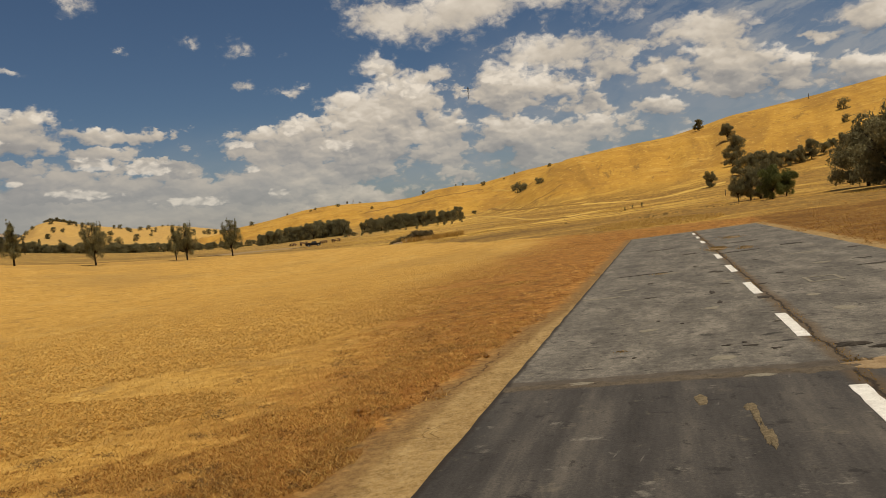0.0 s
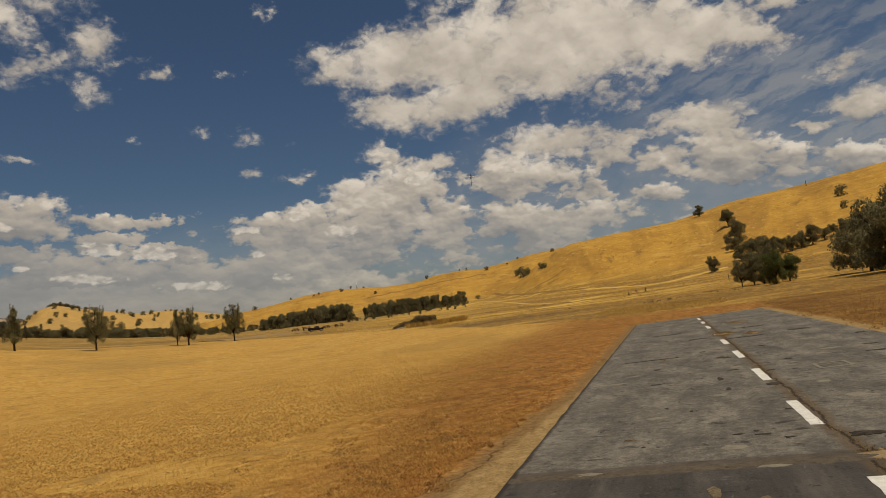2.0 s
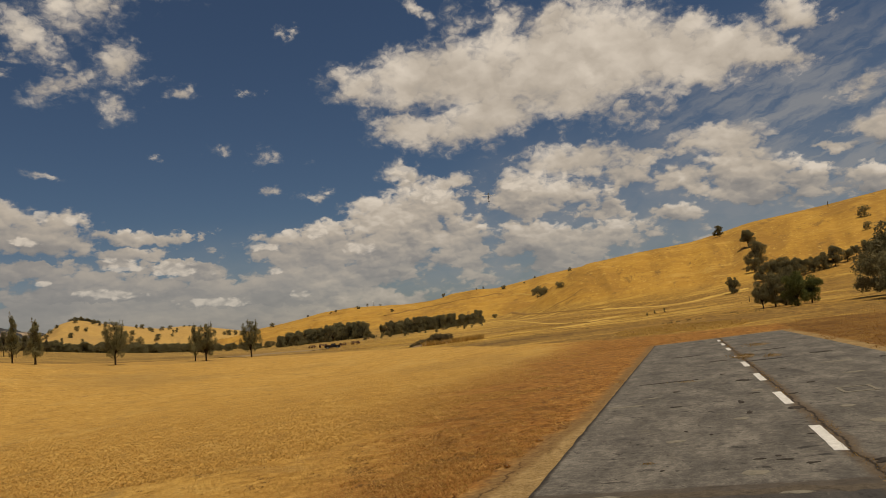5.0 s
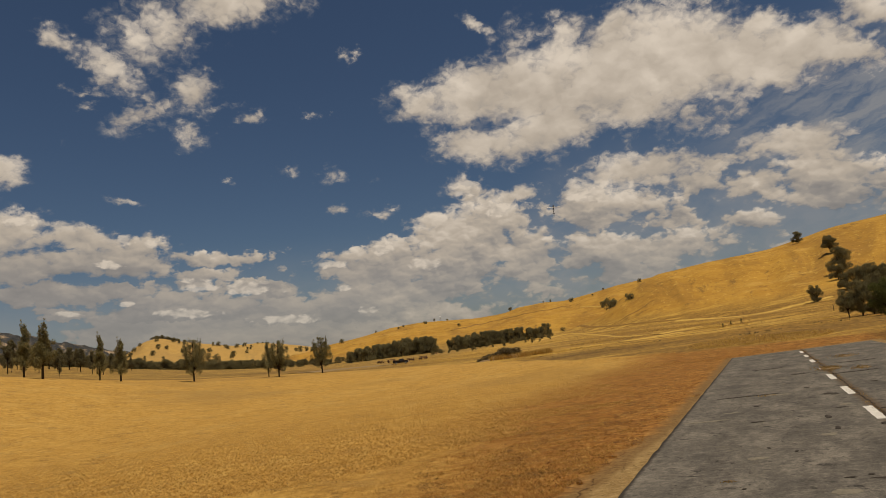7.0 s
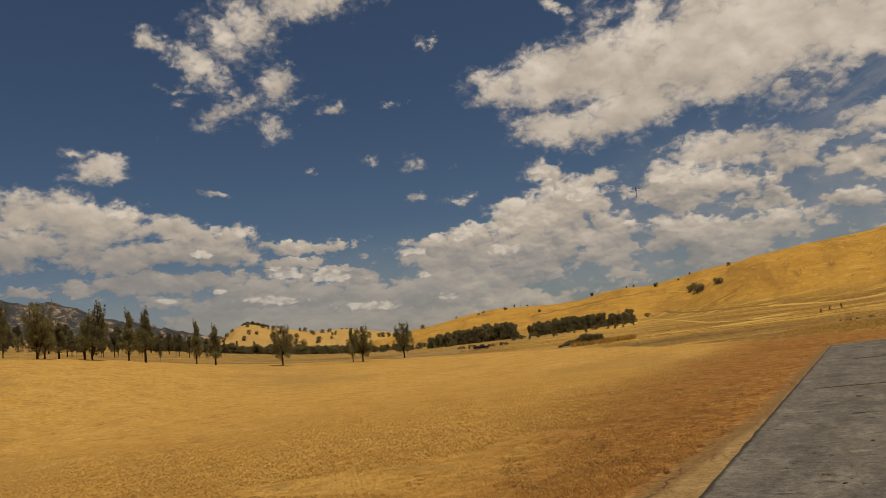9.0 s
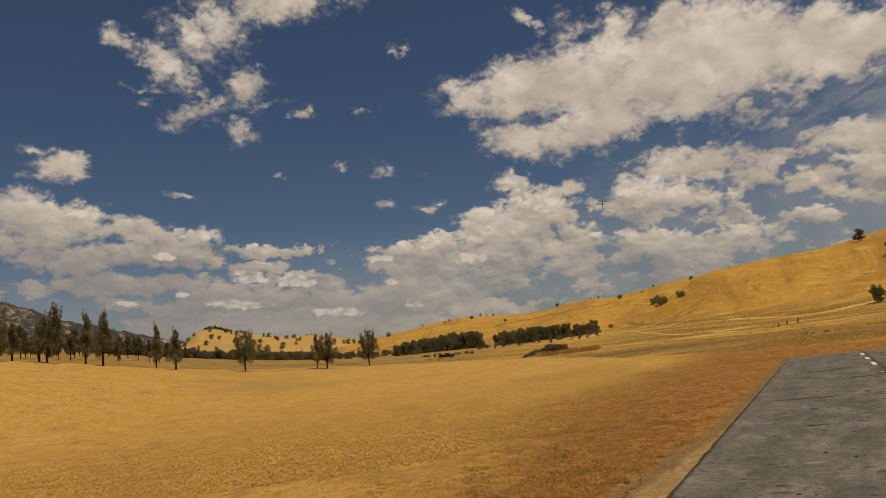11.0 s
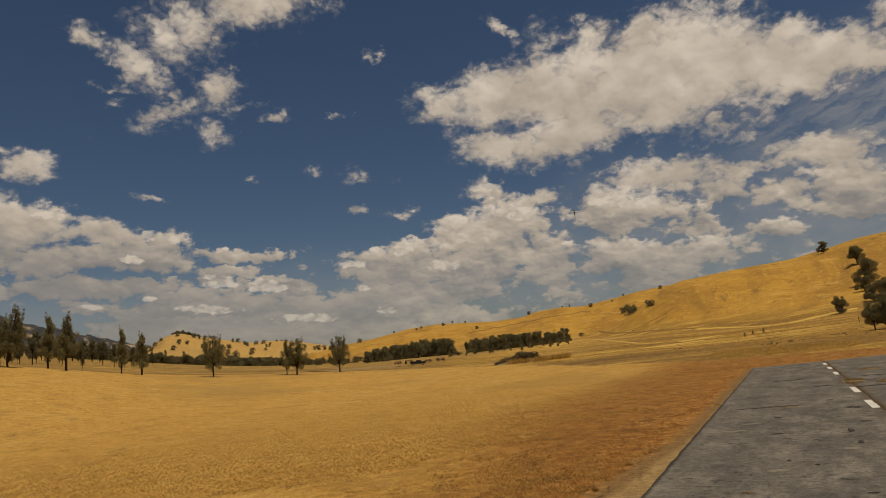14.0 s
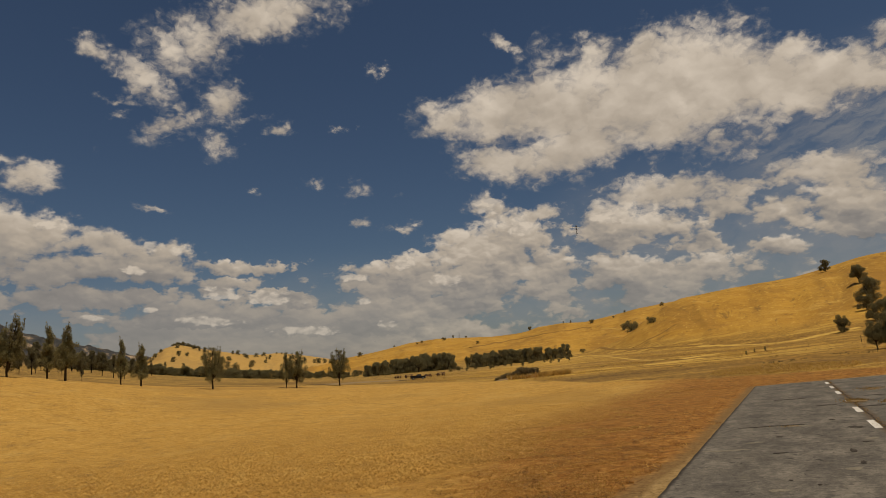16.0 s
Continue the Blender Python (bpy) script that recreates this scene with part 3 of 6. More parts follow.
    coarse = n.math("MULTIPLY", n.smooth(round_about, 0.02, 0.14, 0.0, 0.85), n.math("MULTIPLY", n.smooth(past, 6.5, 3.6), n.smooth(streak, 0.56, 0.49, 0.25, 1.0)))
    dark = n.mix(coarse, dark, olive)
    blend = n.math("ADD", past, n.math("MULTIPLY", n.math("SUBTRACT", patch, 0.5), 0.16))
    dark = n.mix(n.math("MULTIPLY", n.smooth(blend, 0.7, 0.2, 0.0, 0.65), n.smooth(streak, 0.62, 0.42, 0.35, 1.0)), dark, dull)
    col = n.mix(n.smooth(blend, -0.02, 0.02), field, dark)
    # the hills: even golden grass with painted shade for hollows, tracks and thin soil
    gold = n.ramp(n.math("ADD", n.math("MULTIPLY", n.noise(where, 0.03, 7.0, 0.62), 0.6), n.math("MULTIPLY", n.noise(where, 0.22, 6.0, 0.72), 0.4)), (0.28, (0.262, 0.135, 0.024)), (0.44, (0.380, 0.206, 0.036)), (0.58, (0.455, 0.260, 0.046)), (0.74, (0.54, 0.330, 0.072)))
    gold = n.mix(n.smooth(n.noise(n.vec("MULTIPLY", where, (1.0, 1.0, 3.0)), 0.018, 6.0, 0.7, 0.6), 0.57, 0.70, 0.0, 0.5), gold, (0.24, 0.135, 0.034))
    # terraces trodden by cattle, level along the slope
    step = n.noise(n.vec("MULTIPLY", where, (0.02, 0.02, 0.55)), 1.0, 5.0, 0.6)
    gold = n.mix(n.smooth(step, 0.57, 0.68, 0.0, 0.14), gold, (0.27, 0.155, 0.036))
    # dark hummocks and thistle patches, which also carry painted gully shading
    fall = n.add("ShaderNodeCombineXYZ", None, X=n.math("MULTIPLY", round_about, 480.0), Y=n.math("MULTIPLY", far, 0.30), Z=0.0).outputs[0]
    hum = n.noise(fall, 0.10, 7.0, 0.72, 0.5)
    # broad soft slope shading, painted as darker grass
    hollow_shade = n.noise(n.vec("MULTIPLY", fall, (1.0, 0.6, 1.0)), 0.035, 5.0, 0.6, 0.8)
    gold = n.mix(n.smooth(hollow_shade, 0.48, 0.64, 0.0, 0.7), gold, (0.265, 0.142, 0.031))
    gold = n.mix(n.smooth(hum, 0.55, 0.66, 0.0, 0.7), gold, (0.18, 0.100, 0.030))
    gold = n.mix(n.smooth(n.noise(where, 0.05, 5.0, 0.65), 0.56, 0.70, 0.0, 0.5), gold, (0.56, 0.355, 0.085))
    # dry stalks and cattle pads
    pad = n.noise(n.vec("MULTIPLY", fall, (0.7, 1.0, 1.0)), 0.45, 5.0, 0.75)
    gold = n.mix(n.smooth(pad, 0.57, 0.66, 0.0, 0.55), gold, (0.17, 0.098, 0.030))
    gold = n.mix(n.smooth(pad, 0.44, 0.36, 0.0, 0.5), gold, (0.60, 0.39, 0.092))
    # distance haze over the far hill, put into its grass colour
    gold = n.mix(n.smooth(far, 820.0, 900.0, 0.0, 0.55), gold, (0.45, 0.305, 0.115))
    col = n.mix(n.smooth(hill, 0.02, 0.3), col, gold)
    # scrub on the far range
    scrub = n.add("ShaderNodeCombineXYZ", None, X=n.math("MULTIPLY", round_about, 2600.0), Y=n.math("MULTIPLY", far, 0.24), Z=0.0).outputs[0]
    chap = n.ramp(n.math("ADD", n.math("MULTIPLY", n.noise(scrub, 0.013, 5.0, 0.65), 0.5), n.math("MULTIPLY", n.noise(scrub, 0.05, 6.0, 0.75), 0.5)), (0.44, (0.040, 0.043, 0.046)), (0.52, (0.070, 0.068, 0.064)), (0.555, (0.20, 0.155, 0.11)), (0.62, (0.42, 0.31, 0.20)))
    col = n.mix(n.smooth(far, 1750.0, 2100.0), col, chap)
    lump = n.math("ADD", n.math("MULTIPLY", fine, 0.5), n.math("MULTIPLY", clump, 0.9))
    lump = n.math("SUBTRACT", lump, n.math("MULTIPLY", crack, n.math("MULTIPLY", edge, 1.0)))
    return {"Base_Color": col, "Roughness": 0.95, "Specular IOR Level": 0.1, "bump": [(n.math("MULTIPLY", n.math("ADD", n.noise(where, 0.035, 4.0, 0.55), n.math("MULTIPLY", n.noise(where, 0.35, 4.0, 0.6), 0.06)), n.smooth(hill, 0.0, 0.4)), 0.7, n.smooth(far, 1200.0, 2200.0, 2.6, 40.0)), (lump, 0.55, 0.05)]}


def runway_look(n, where):
    lat, long = lanes(n, where)
    flat = n.add("ShaderNodeCombineXYZ", None, X=lat, Y=long, Z=0.0).outputs[0]
    fine = n.noise(where, 42.0, 5.0, 0.7)
    blotch = n.noise(n.vec("MULTIPLY", flat, (1.4, 0.7, 1.0)), 1.0, 6.0, 0.68)
    brush = n.noise(n.vec("MULTIPLY", flat, (2.6, 0.28, 1.0)), 1.0, 6.0, 0.65)
    cross = n.noise(n.vec("MULTIPLY", flat, (1.7, 0.5, 1.0)), 1.0, 6.0, 0.72)
    grit = n.noise(where, 9.0, 5.0, 0.7)
    old = n.ramp(n.math("ADD", n.math("MULTIPLY", n.math("ADD", fine, grit), 0.26), n.math("MULTIPLY", n.math("ADD", blotch, cross), 0.24)), (0.41, (0.060, 0.055, 0.047)), (0.5, (0.124, 0.112, 0.094)), (0.58, (0.225, 0.203, 0.165)))
    # darker sealed bay in front of the joint, brushed along the strip
    seal = n.ramp(n.math("ADD", n.math("MULTIPLY", n.math("ADD", fine, blotch), 0.24), n.math("MULTIPLY", brush, 0.52)), (0.34, (0.023, 0.021, 0.020)), (0.50, (0.058, 0.053, 0.048)), (0.64, (0.118, 0.104, 0.086)))
    # pale scratches left by skids and brooms
    skid = n.noise(n.vec("MULTIPLY", n.vec("ADD", flat, n.vec("MULTIPLY", where, (0.35, 0.2, 0.0))), (9.0, 1.1, 1.0)), 1.6, 3.0, 0.5, 0.6)
    seal = n.mix(n.smooth(skid, 0.69, 0.77, 0.0, 0.5), seal, (0.19, 0.175, 0.15))
    jog = n.math("MULTIPLY", n.math("SUBTRACT", n.noise(where, 2.2, 4.0, 0.6), 0.5), 0.22)
    bay = n.smooth(n.math("ADD", long, jog), 7.02, 6.94)
    col = n.mix(bay, old, seal)
    # soft dark smears and a spatter of small black spots
    smear = n.noise(n.vec("MULTIPLY", flat, (0.7, 0.55, 1.0)), 1.0, 7.0, 0.7, 0.6)
    col = n.mix(n.smooth(smear, 0.52, 0.68, 0.0, 0.5), col, (0.052, 0.049, 0.045))
    spatter = n.noise(n.vec("MULTIPLY", flat, (2.2, 3.4, 1.0)), 1.0, 6.0, 0.72, 0.3)
    col = n.mix(n.smooth(spatter, 0.59, 0.645, 0.0, 0.8), col, (0.026, 0.024, 0.022))
    pale = n.noise(n.vec("MULTIPLY", n.vec("ADD", flat, (9.0, 4.0, 0.0)), (2.0, 2.6, 1.0)), 1.0, 6.0, 0.72)
    col = n.mix(n.smooth(pale, 0.60, 0.70, 0.0, 0.6), col, (0.225, 0.205, 0.170))
    # dust and scuffs
    col = n.mix(n.smooth(n.noise(where, 2.6, 6.0, 0.75), 0.58, 0.70, 0.0, 0.5), col, (0.155, 0.135, 0.10))
    pit = n.noise(n.vec("MULTIPLY", flat, (5.0, 3.0, 1.0)), 1.3, 5.0, 0.7)
    col = n.mix(n.smooth(pit, 0.60, 0.68, 0.0, 0.75), col, (0.024, 0.022, 0.019))
    scuff = n.noise(n.vec("MULTIPLY", flat, (2.4, 1.5, 1.0)), 1.1, 6.0, 0.75)
    col = n.mix(n.smooth(scuff, 0.58, 0.70, 0.0, 0.6), col, (0.028, 0.027, 0.026))
    # cracked centre joint
    mid = n.math("ABSOLUTE", n.math("ADD", n.math("SUBTRACT", lat, CENTRE - 0.12), n.math("MULTIPLY", n.math("SUBTRACT", n.noise(where, 1.6, 5.0, 0.7), 0.5), -0.28)))
    col = n.mix(n.smooth(mid, 0.18, 0.04, 0.0, 0.7), col, (0.105, 0.072, 0.040))
    col = n.mix(n.smooth(mid, 0.03, 0.008, 0.0, 0.8), col, (0.020, 0.015, 0.011))
    joint = n.math("ABSOLUTE", n.math("SUBTRACT", n.math("ADD", long, jog), 7.14))
    col = n.mix(n.smooth(joint, 0.24, 0.17, 0.0, 0.8), col, n.mix(grit, (0.040, 0.034, 0.028), (0.105, 0.083, 0.060)))
    # contact shadow along the left edge, painted as a ragged dark line
    edge_shade = n.math("ADD", lat, n.math("MULTIPLY", n.math("SUBTRACT", n.noise(where, 6.0, 4.0, 0.7), 0.5), 0.10))
    col = n.mix(n.smooth(edge_shade, LEFT_EDGE - 0.09, LEFT_EDGE - 0.02, 0.0, 0.85), col, (0.026, 0.021, 0.017))
    lump = n.math("SUBTRACT", n.math("ADD", n.math("MULTIPLY", fine, 0.25), n.math("MULTIPLY", blotch, 0.35)), n.smooth(mid, 0.06, 0.0, 0.0, 0.5))
    return {"Base_Color": col, "Roughness": n.math("ADD", 0.72, n.math("MULTIPLY", blotch, 0.25)), "Specular IOR Level": 0.12, "bump": (n.math("ADD", lump, n.math("MULTIPLY", grit, 0.4)), 0.7, 0.02)}


def plain_look(dark, light, scale=6.0, rough=0.9, bump=0.4, metal=0.0, stretch=(1, 1, 1), gloss=0.5):
    def look_of(n, where):
        v = n.vec("MULTIPLY", n.add("ShaderNodeTexCoord").outputs["Object"], stretch)
        a = n.math("ADD", n.math("MULTIPLY", n.noise(v, scale, 6.0, 0.65), 0.6), n.math("MULTIPLY", n.noise(v, scale * 6, 3.0, 0.6), 0.4))
        return {"Base_Color": n.ramp(a, (0.3, dark), (0.7, light)), "Roughness": rough, "Metallic": metal, "Specular IOR Level": gloss if rough < 0.85 else 0.1, "bump": (a, bump, 0.02)}
    return look_of


def leaf_look(dark, light):
    def look_of(n, where):
        geo = n.add("ShaderNodeNewGeometry")
        tree = n.add("ShaderNodeObjectInfo").outputs["Random"]
        v = n.math("ADD", n.math("MULTIPLY", geo.outputs["Random Per Island"], 0.75), n.math("MULTIPLY", tree, 0.25))
        return {"Base_Color": n.ramp(v, (0.0, dark), (1.0, light)), "Roughness": 0.75, "Specular IOR Level": 0.2, "through": 0.5}
    return look_of


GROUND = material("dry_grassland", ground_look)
RUNWAY = material("weathered_asphalt", runway_look)
PAINT = material("worn_white_paint", plain_look((0.45, 0.43, 0.38), (0.80, 0.78, 0.72), 9.0, 0.7, 0.3))
OAK_LEAF = material("oak_leaves", leaf_look((0.120, 0.107, 0.055), (0.285, 0.252, 0.122)))
BRIGHT_LEAF = material("young_oak_leaves", leaf_look((0.075, 0.085, 0.024), (0.19, 0.20, 0.06)))
PINE_LEAF = material("pine_needles", leaf_look((0.130, 0.119, 0.056), (0.33, 0.295, 0.135)))
THATCH = material("dead_thatch", leaf_look((0.12, 0.072, 0.032), (0.25, 0.160, 0.070)))
CHAR = material("burnt_thatch", leaf_look((0.075, 0.036, 0.013), (0.19, 0.09, 0.030)))
HAZY_LEAF = material("far_leaves", leaf_look((0.12, 0.106, 0.058), (0.25, 0.218, 0.115)))
SHRUB_LEAF = material("dry_shrub_leaves", leaf_look((0.12, 0.095, 0.050), (0.27, 0.205, 0.105)))
BARK = material("bark", plain_look((0.030, 0.023, 0.016), (0.085, 0.066, 0.046), 3.0, 0.95, 0.8, 0.0, (1, 1, 0.3)))
BLADE = material("dry_grass_blades", leaf_look((0.45, 0.268, 0.066), (0.64, 0.420, 0.130)))
RED_BLADE = material("burnt_grass_blades", leaf_look((0.17, 0.070, 0.016), (0.56, 0.285, 0.068)))
VERGE_BLADE = material("brown_grass_blades", leaf_look((0.16, 0.072, 0.018), (0.40, 0.205, 0.050)))
TALL_BLADE = material("tall_dry_grass_blades", leaf_look((0.36, 0.205, 0.046), (0.64, 0.43, 0.115)))
EARTH = material("dry_earth", plain_look((0.16, 0.10, 0.05), (0.34, 0.25, 0.14), 8.0, 0.95, 0.7))
CLOD = material("tan_clod", plain_look((0.20, 0.13, 0.06), (0.36, 0.25, 0.12), 30.0, 0.95, 0.0))
TAR = material("tar", plain_look((0.024, 0.021, 0.018), (0.075, 0.063, 0.050), 9.0, 0.92, 0.5))
CONCRETE = material("pale_mortar", plain_look((0.12, 0.11, 0.085), (0.27, 0.24, 0.18), 9.0, 0.9, 0.6))
JOINT = material("grey_brown_joint", plain_look((0.040, 0.033, 0.026), (0.155, 0.125, 0.088), 14.0, 0.95, 0.9))
FILLER = material("brown_filler", plain_look((0.040, 0.031, 0.020), (0.25, 0.195, 0.115), 26.0, 0.95, 0.9))
WEED = material("orange_weed", leaf_look((0.17, 0.10, 0.025), (0.40, 0.25, 0.07)))
POST_WOOD = material("grey_post_wood", plain_look((0.05, 0.04, 0.03), (0.13, 0.10, 0.07), 5.0, 0.9, 0.5))
DARK_PAINT = material("dark_car_paint", plain_look((0.014, 0.012, 0.012), (0.035, 0.03, 0.028), 3.0, 0.7, 0.05, 0.0, (1, 1, 1), 0.06))
RUST = material("brown_boards", plain_look((0.07, 0.032, 0.02), (0.15, 0.07, 0.042), 5.0, 0.8, 0.5, 0.0, (1, 1, 6)))
GLASS = material("car_glass", plain_look((0.02, 0.025, 0.03), (0.05, 0.055, 0.06), 3.0, 0.08, 0.0))
RUBBER = material("rubber", plain_look((0.012, 0.012, 0.012), (0.03, 0.03, 0.03), 8.0, 0.85, 0.2))
WHITE_SHELL = material("white_shell", plain_look((0.55, 0.55, 0.53), (0.80, 0.80, 0.78), 5.0, 0.35, 0.02))
CARBON = material("black_carbon", plain_look((0.012, 0.012, 0.013), (0.04, 0.04, 0.04), 20.0, 0.4, 0.02))
STEEL = material("galvanised_steel", plain_look((0.28, 0.28, 0.28), (0.45, 0.45, 0.44), 6.0, 0.45, 0.1, 0.8))


TRACK = material("pale_dirt_track", plain_look((0.42, 0.265, 0.062), (0.60, 0.40, 0.105), 0.5, 0.95, 0.4))
CUT = material("brown_dirt_cut", plain_look((0.17, 0.092, 0.025), (0.32, 0.185, 0.048), 0.4, 0.95, 0.4))
GRAVEL = material("grey_brown_gravel", plain_look((0.20, 0.14, 0.07), (0.31, 0.225, 0.12), 0.6, 0.95, 0.4))

def part(name, bm, material, parent=None, label=""):
    """Links a bmesh as ONE mesh object under a thing or a part."""
    me = bpy.data.meshes.new(name)
    bm.to_mesh(me)
    bm.free()
    for m in (material if isinstance(material, (list, tuple)) else [material]):
        me.materials.append(m)
    ob = new(name, me)
    if parent:
        ob.parent = parent
    if label:
        ob["label"] = label
    return ob


def polar_ground():
    fine = np.arange(-62, 47.01, 0.22)
    az = np.concatenate([np.arange(-180, -62, 4.0), fine, np.arange(48, 180, 4.0)])
    r = np.concatenate([np.linspace(1.2, 60, 118), np.geomspace(61, 420, 110), np.geomspace(426, 1500, 120), np.geomspace(1540, 4600, 40)])
    A, R = np.meshgrid(np.radians(az), r)
    X, Y = R * np.sin(A), R * np.cos(A)
    Z = land(X, Y)
    steep = np.clip((Z - EYE - up(foot_up(np.degrees(A)), R)) / 25, 0, 1)
    Z = Z + np.array([swell(x, y, z) for x, y, z in zip(X.ravel(), Y.ravel(), Z.ravel())]).reshape(Z.shape)
    n, k = len(az), len(r)
    verts = [(0, 0, land_at(0, 0.01))] + list(zip(X.ravel().tolist(), Y.ravel().tolist(), Z.ravel().tolist()))
    faces = [(0, 1 + j, 1 + (j + 1) % n) for j in range(n)]
    for i in range(k - 1):
        b = 1 + i * n
        faces += [(b + j, b + n + j, b + n + (j + 1) % n, b + (j + 1) % n) for j in range(n)]
    faces = [f[::-1] for f in faces]
    me = bpy.data.meshes.new("ground")
    me.from_pydata(verts, [], faces)
    me.polygons.foreach_set("use_smooth", [True] * len(me.polygons))
    # how far a spot lies past the mown field's edge, for the two kinds of grass
    past = np.concatenate([[0.0], (R / edge_far(np.degrees(A)) - 1).ravel()])
    at = me.attributes.new("past_edge", "FLOAT", "POINT")
    at.data.foreach_set("value", np.clip(past, -1, 20))
    hl = np.concatenate([[0.0], steep.ravel()])
    at = me.attributes.new("hill", "FLOAT", "POINT")
    at.data.foreach_set("value", hl)
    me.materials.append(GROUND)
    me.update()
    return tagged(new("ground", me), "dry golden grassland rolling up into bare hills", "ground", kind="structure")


ground = polar_ground()


def along(lat, long, lift=0.0):
    p = RUN * (long - 0.035) + SIDE * (lat - LANE)
    return Vector((p.x, p.y, float(land(p.x, p.y, False)) + lift))


def strip_mesh(name, lat0, lat1, long0, long1, lift, material, step=0.8, thick=0.03, nl=8, wob=0.0, seed=1):
    """A slab laid on the ground, with a worn edge."""
    bm = bmesh.new()
    ns = max(1, int((long1 - long0) / step))
    rows = []
    for i in range(ns + 1):
        s = long0 + (long1 - long0) * i / ns
        row = []
        for j in range(nl + 1):
            l = lat0 + (lat1 - lat0) * j / nl
            o = wob * noise.noise((s * 1.7, seed, j)) if j in (0, nl) else 0
            row.append(bm.verts.new(along(l + o, s, lift)))
        rows.append(row)
    for i in range(ns):
        for j in range(nl):
            bm.faces.new((rows[i][j], rows[i][j + 1], rows[i + 1][j + 1], rows[i + 1][j]))
    bmesh.ops.recalc_face_normals(bm, faces=bm.faces)
    if sum(f.normal.z for f in bm.faces) < 0:
        bmesh.ops.reverse_faces(bm, faces=bm.faces)
    ext = bmesh.ops.extrude_face_region(bm, geom=list(bm.faces))
    down = [v for v in ext["geom"] if isinstance(v, bmesh.types.BMVert)]
    bmesh.ops.translate(bm, verts=down, vec=(0, 0, -thick))
    bmesh.ops.recalc_face_normals(bm, faces=bm.faces)
    return bm

# ---------------------------------------------------------------- the strip
TOP = 0.02
runway = tagged(part("runway", strip_mesh("runway", LEFT_EDGE, RIGHT_EDGE, NEAR_END, FAR_END, TOP, RUNWAY, 0.35, 0.05, 10, 0.035), RUNWAY), "weathered grey asphalt model-aircraft runway with a patched joint", "runway", kind="structure")


def patch_mesh(lat, long, half_lat, half_long, lift, thick, wobble, seed, corners=22, dome=0.0):
    """A flat, ragged-edged patch lying on the strip."""
    bm = bmesh.new()
    mid = bm.verts.new(along(lat, long, TOP + lift + dome))
    rim, low, inner = [], [], []
    for i in range(corners):
        t = 2 * math.pi * i / corners
        k = 1 + wobble * (noise.noise((math.cos(t) * 1.4 + seed * 7.1, math.sin(t) * 1.4, 0.5)) + 0.7 * noise.noise((math.cos(t) * 4 + seed * 3.3, math.sin(t) * 4, 2.5)))
        u, v = math.cos(t) * half_lat * k, math.sin(t) * half_long * k
        inner.append(bm.verts.new(along(lat + u * 0.6, long + v * 0.6, TOP + lift + dome * 0.8)))
        rim.append(bm.verts.new(along(lat + u, long + v, TOP + lift)))
        low.append(bm.verts.new(along(lat + u * 1.04, long + v * 1.04, TOP + lift - thick)))
    for i in range(corners):
        j = (i + 1) % corners
        bm.faces.new((mid, inner[i], inner[j]))
        bm.faces.new((inner[i], rim[i], rim[j], inner[j]))
        bm.faces.new((rim[i], low[i], low[j], rim[j]))
    bmesh.ops.recalc_face_normals(bm, faces=bm.faces)
    return bm


def dash_mesh(long0, long1, seed):
    """One painted dash with chipped ends."""
    bm = bmesh.new()
    n, half = 10, 0.070
    rows = []
    for i in range(n + 1):
        s = long0 + (long1 - long0) * i / n
        w = half + 0.012 * noise.noise((s * 5, seed, 0.1))
        cut = 0.03 * noise.noise((seed, 4.0, 1.0)) if i in (0, n) else 0
        rows.append([bm.verts.new(along(CENTRE + l, s + cut * (1 if l > 0 else -1), TOP + z)) for l, z in ((w, -0.004), (w, 0.004), (-w, 0.004), (-w, -0.004))])
    for i in range(n):
        for j in range(3):
            bm.faces.new((rows[i][j], rows[i][j + 1], rows[i + 1][j + 1], rows[i + 1][j]))
    for end in (rows[0], rows[-1]):
        bm.faces.new(end)
    bmesh.ops.recalc_face_normals(bm, faces=bm.faces)
    return bm


for i in range(-5, 9):
    a0 = 4.72 + 3.95 * i
    a1 = a0 + 1.72 - (1.25 if i == 5 else 0.0)
    if a0 > NEAR_END:
        tagged(part("painted_dash", dash_mesh(a0, a1, i * 1.37), PAINT), "worn white painted centreline dash on grey asphalt", "road marking", "centreline dashes")



def joint_ridge():
    """The low, broken ridge of filler where the dark bay meets the older asphalt."""
    bm = bmesh.new()
    rows = []
    n = 150
    for i in range(n + 1):
        lat = LEFT_EDGE - 0.02 + (RIGHT_EDGE - LEFT_EDGE + 0.04) * i / n
        jog = 0.10 * noise.noise((lat * 2.2, 3.0, 0.0)) + 0.05 * noise.noise((lat * 8.0, 5.0, 0.0))
        w = 0.10 * (1 + 0.7 * noise.noise((lat * 5.0, 1.0, 4.0)))
        h = 0.004 * (1 + 0.6 * noise.noise((lat * 9.0, 2.0, 7.0)))
        rows.append([bm.verts.new(along(lat, 7.10 + jog + k * w, TOP + z)) for k, z in ((-1.1, -0.006), (-0.8, h), (0.0, h + 0.003), (0.8, h), (1.1, -0.006))])
    for a, b in zip(rows, rows[1:]):
        for k in range(4):
            bm.faces.new((a[k], a[k + 1], b[k + 1], b[k]))
    bmesh.ops.recalc_face_normals(bm, faces=bm.faces)
    return bm


tagged(part("joint_ridge", joint_ridge(), JOINT), "brown ragged filler joint across the asphalt runway", "joint", kind="structure")
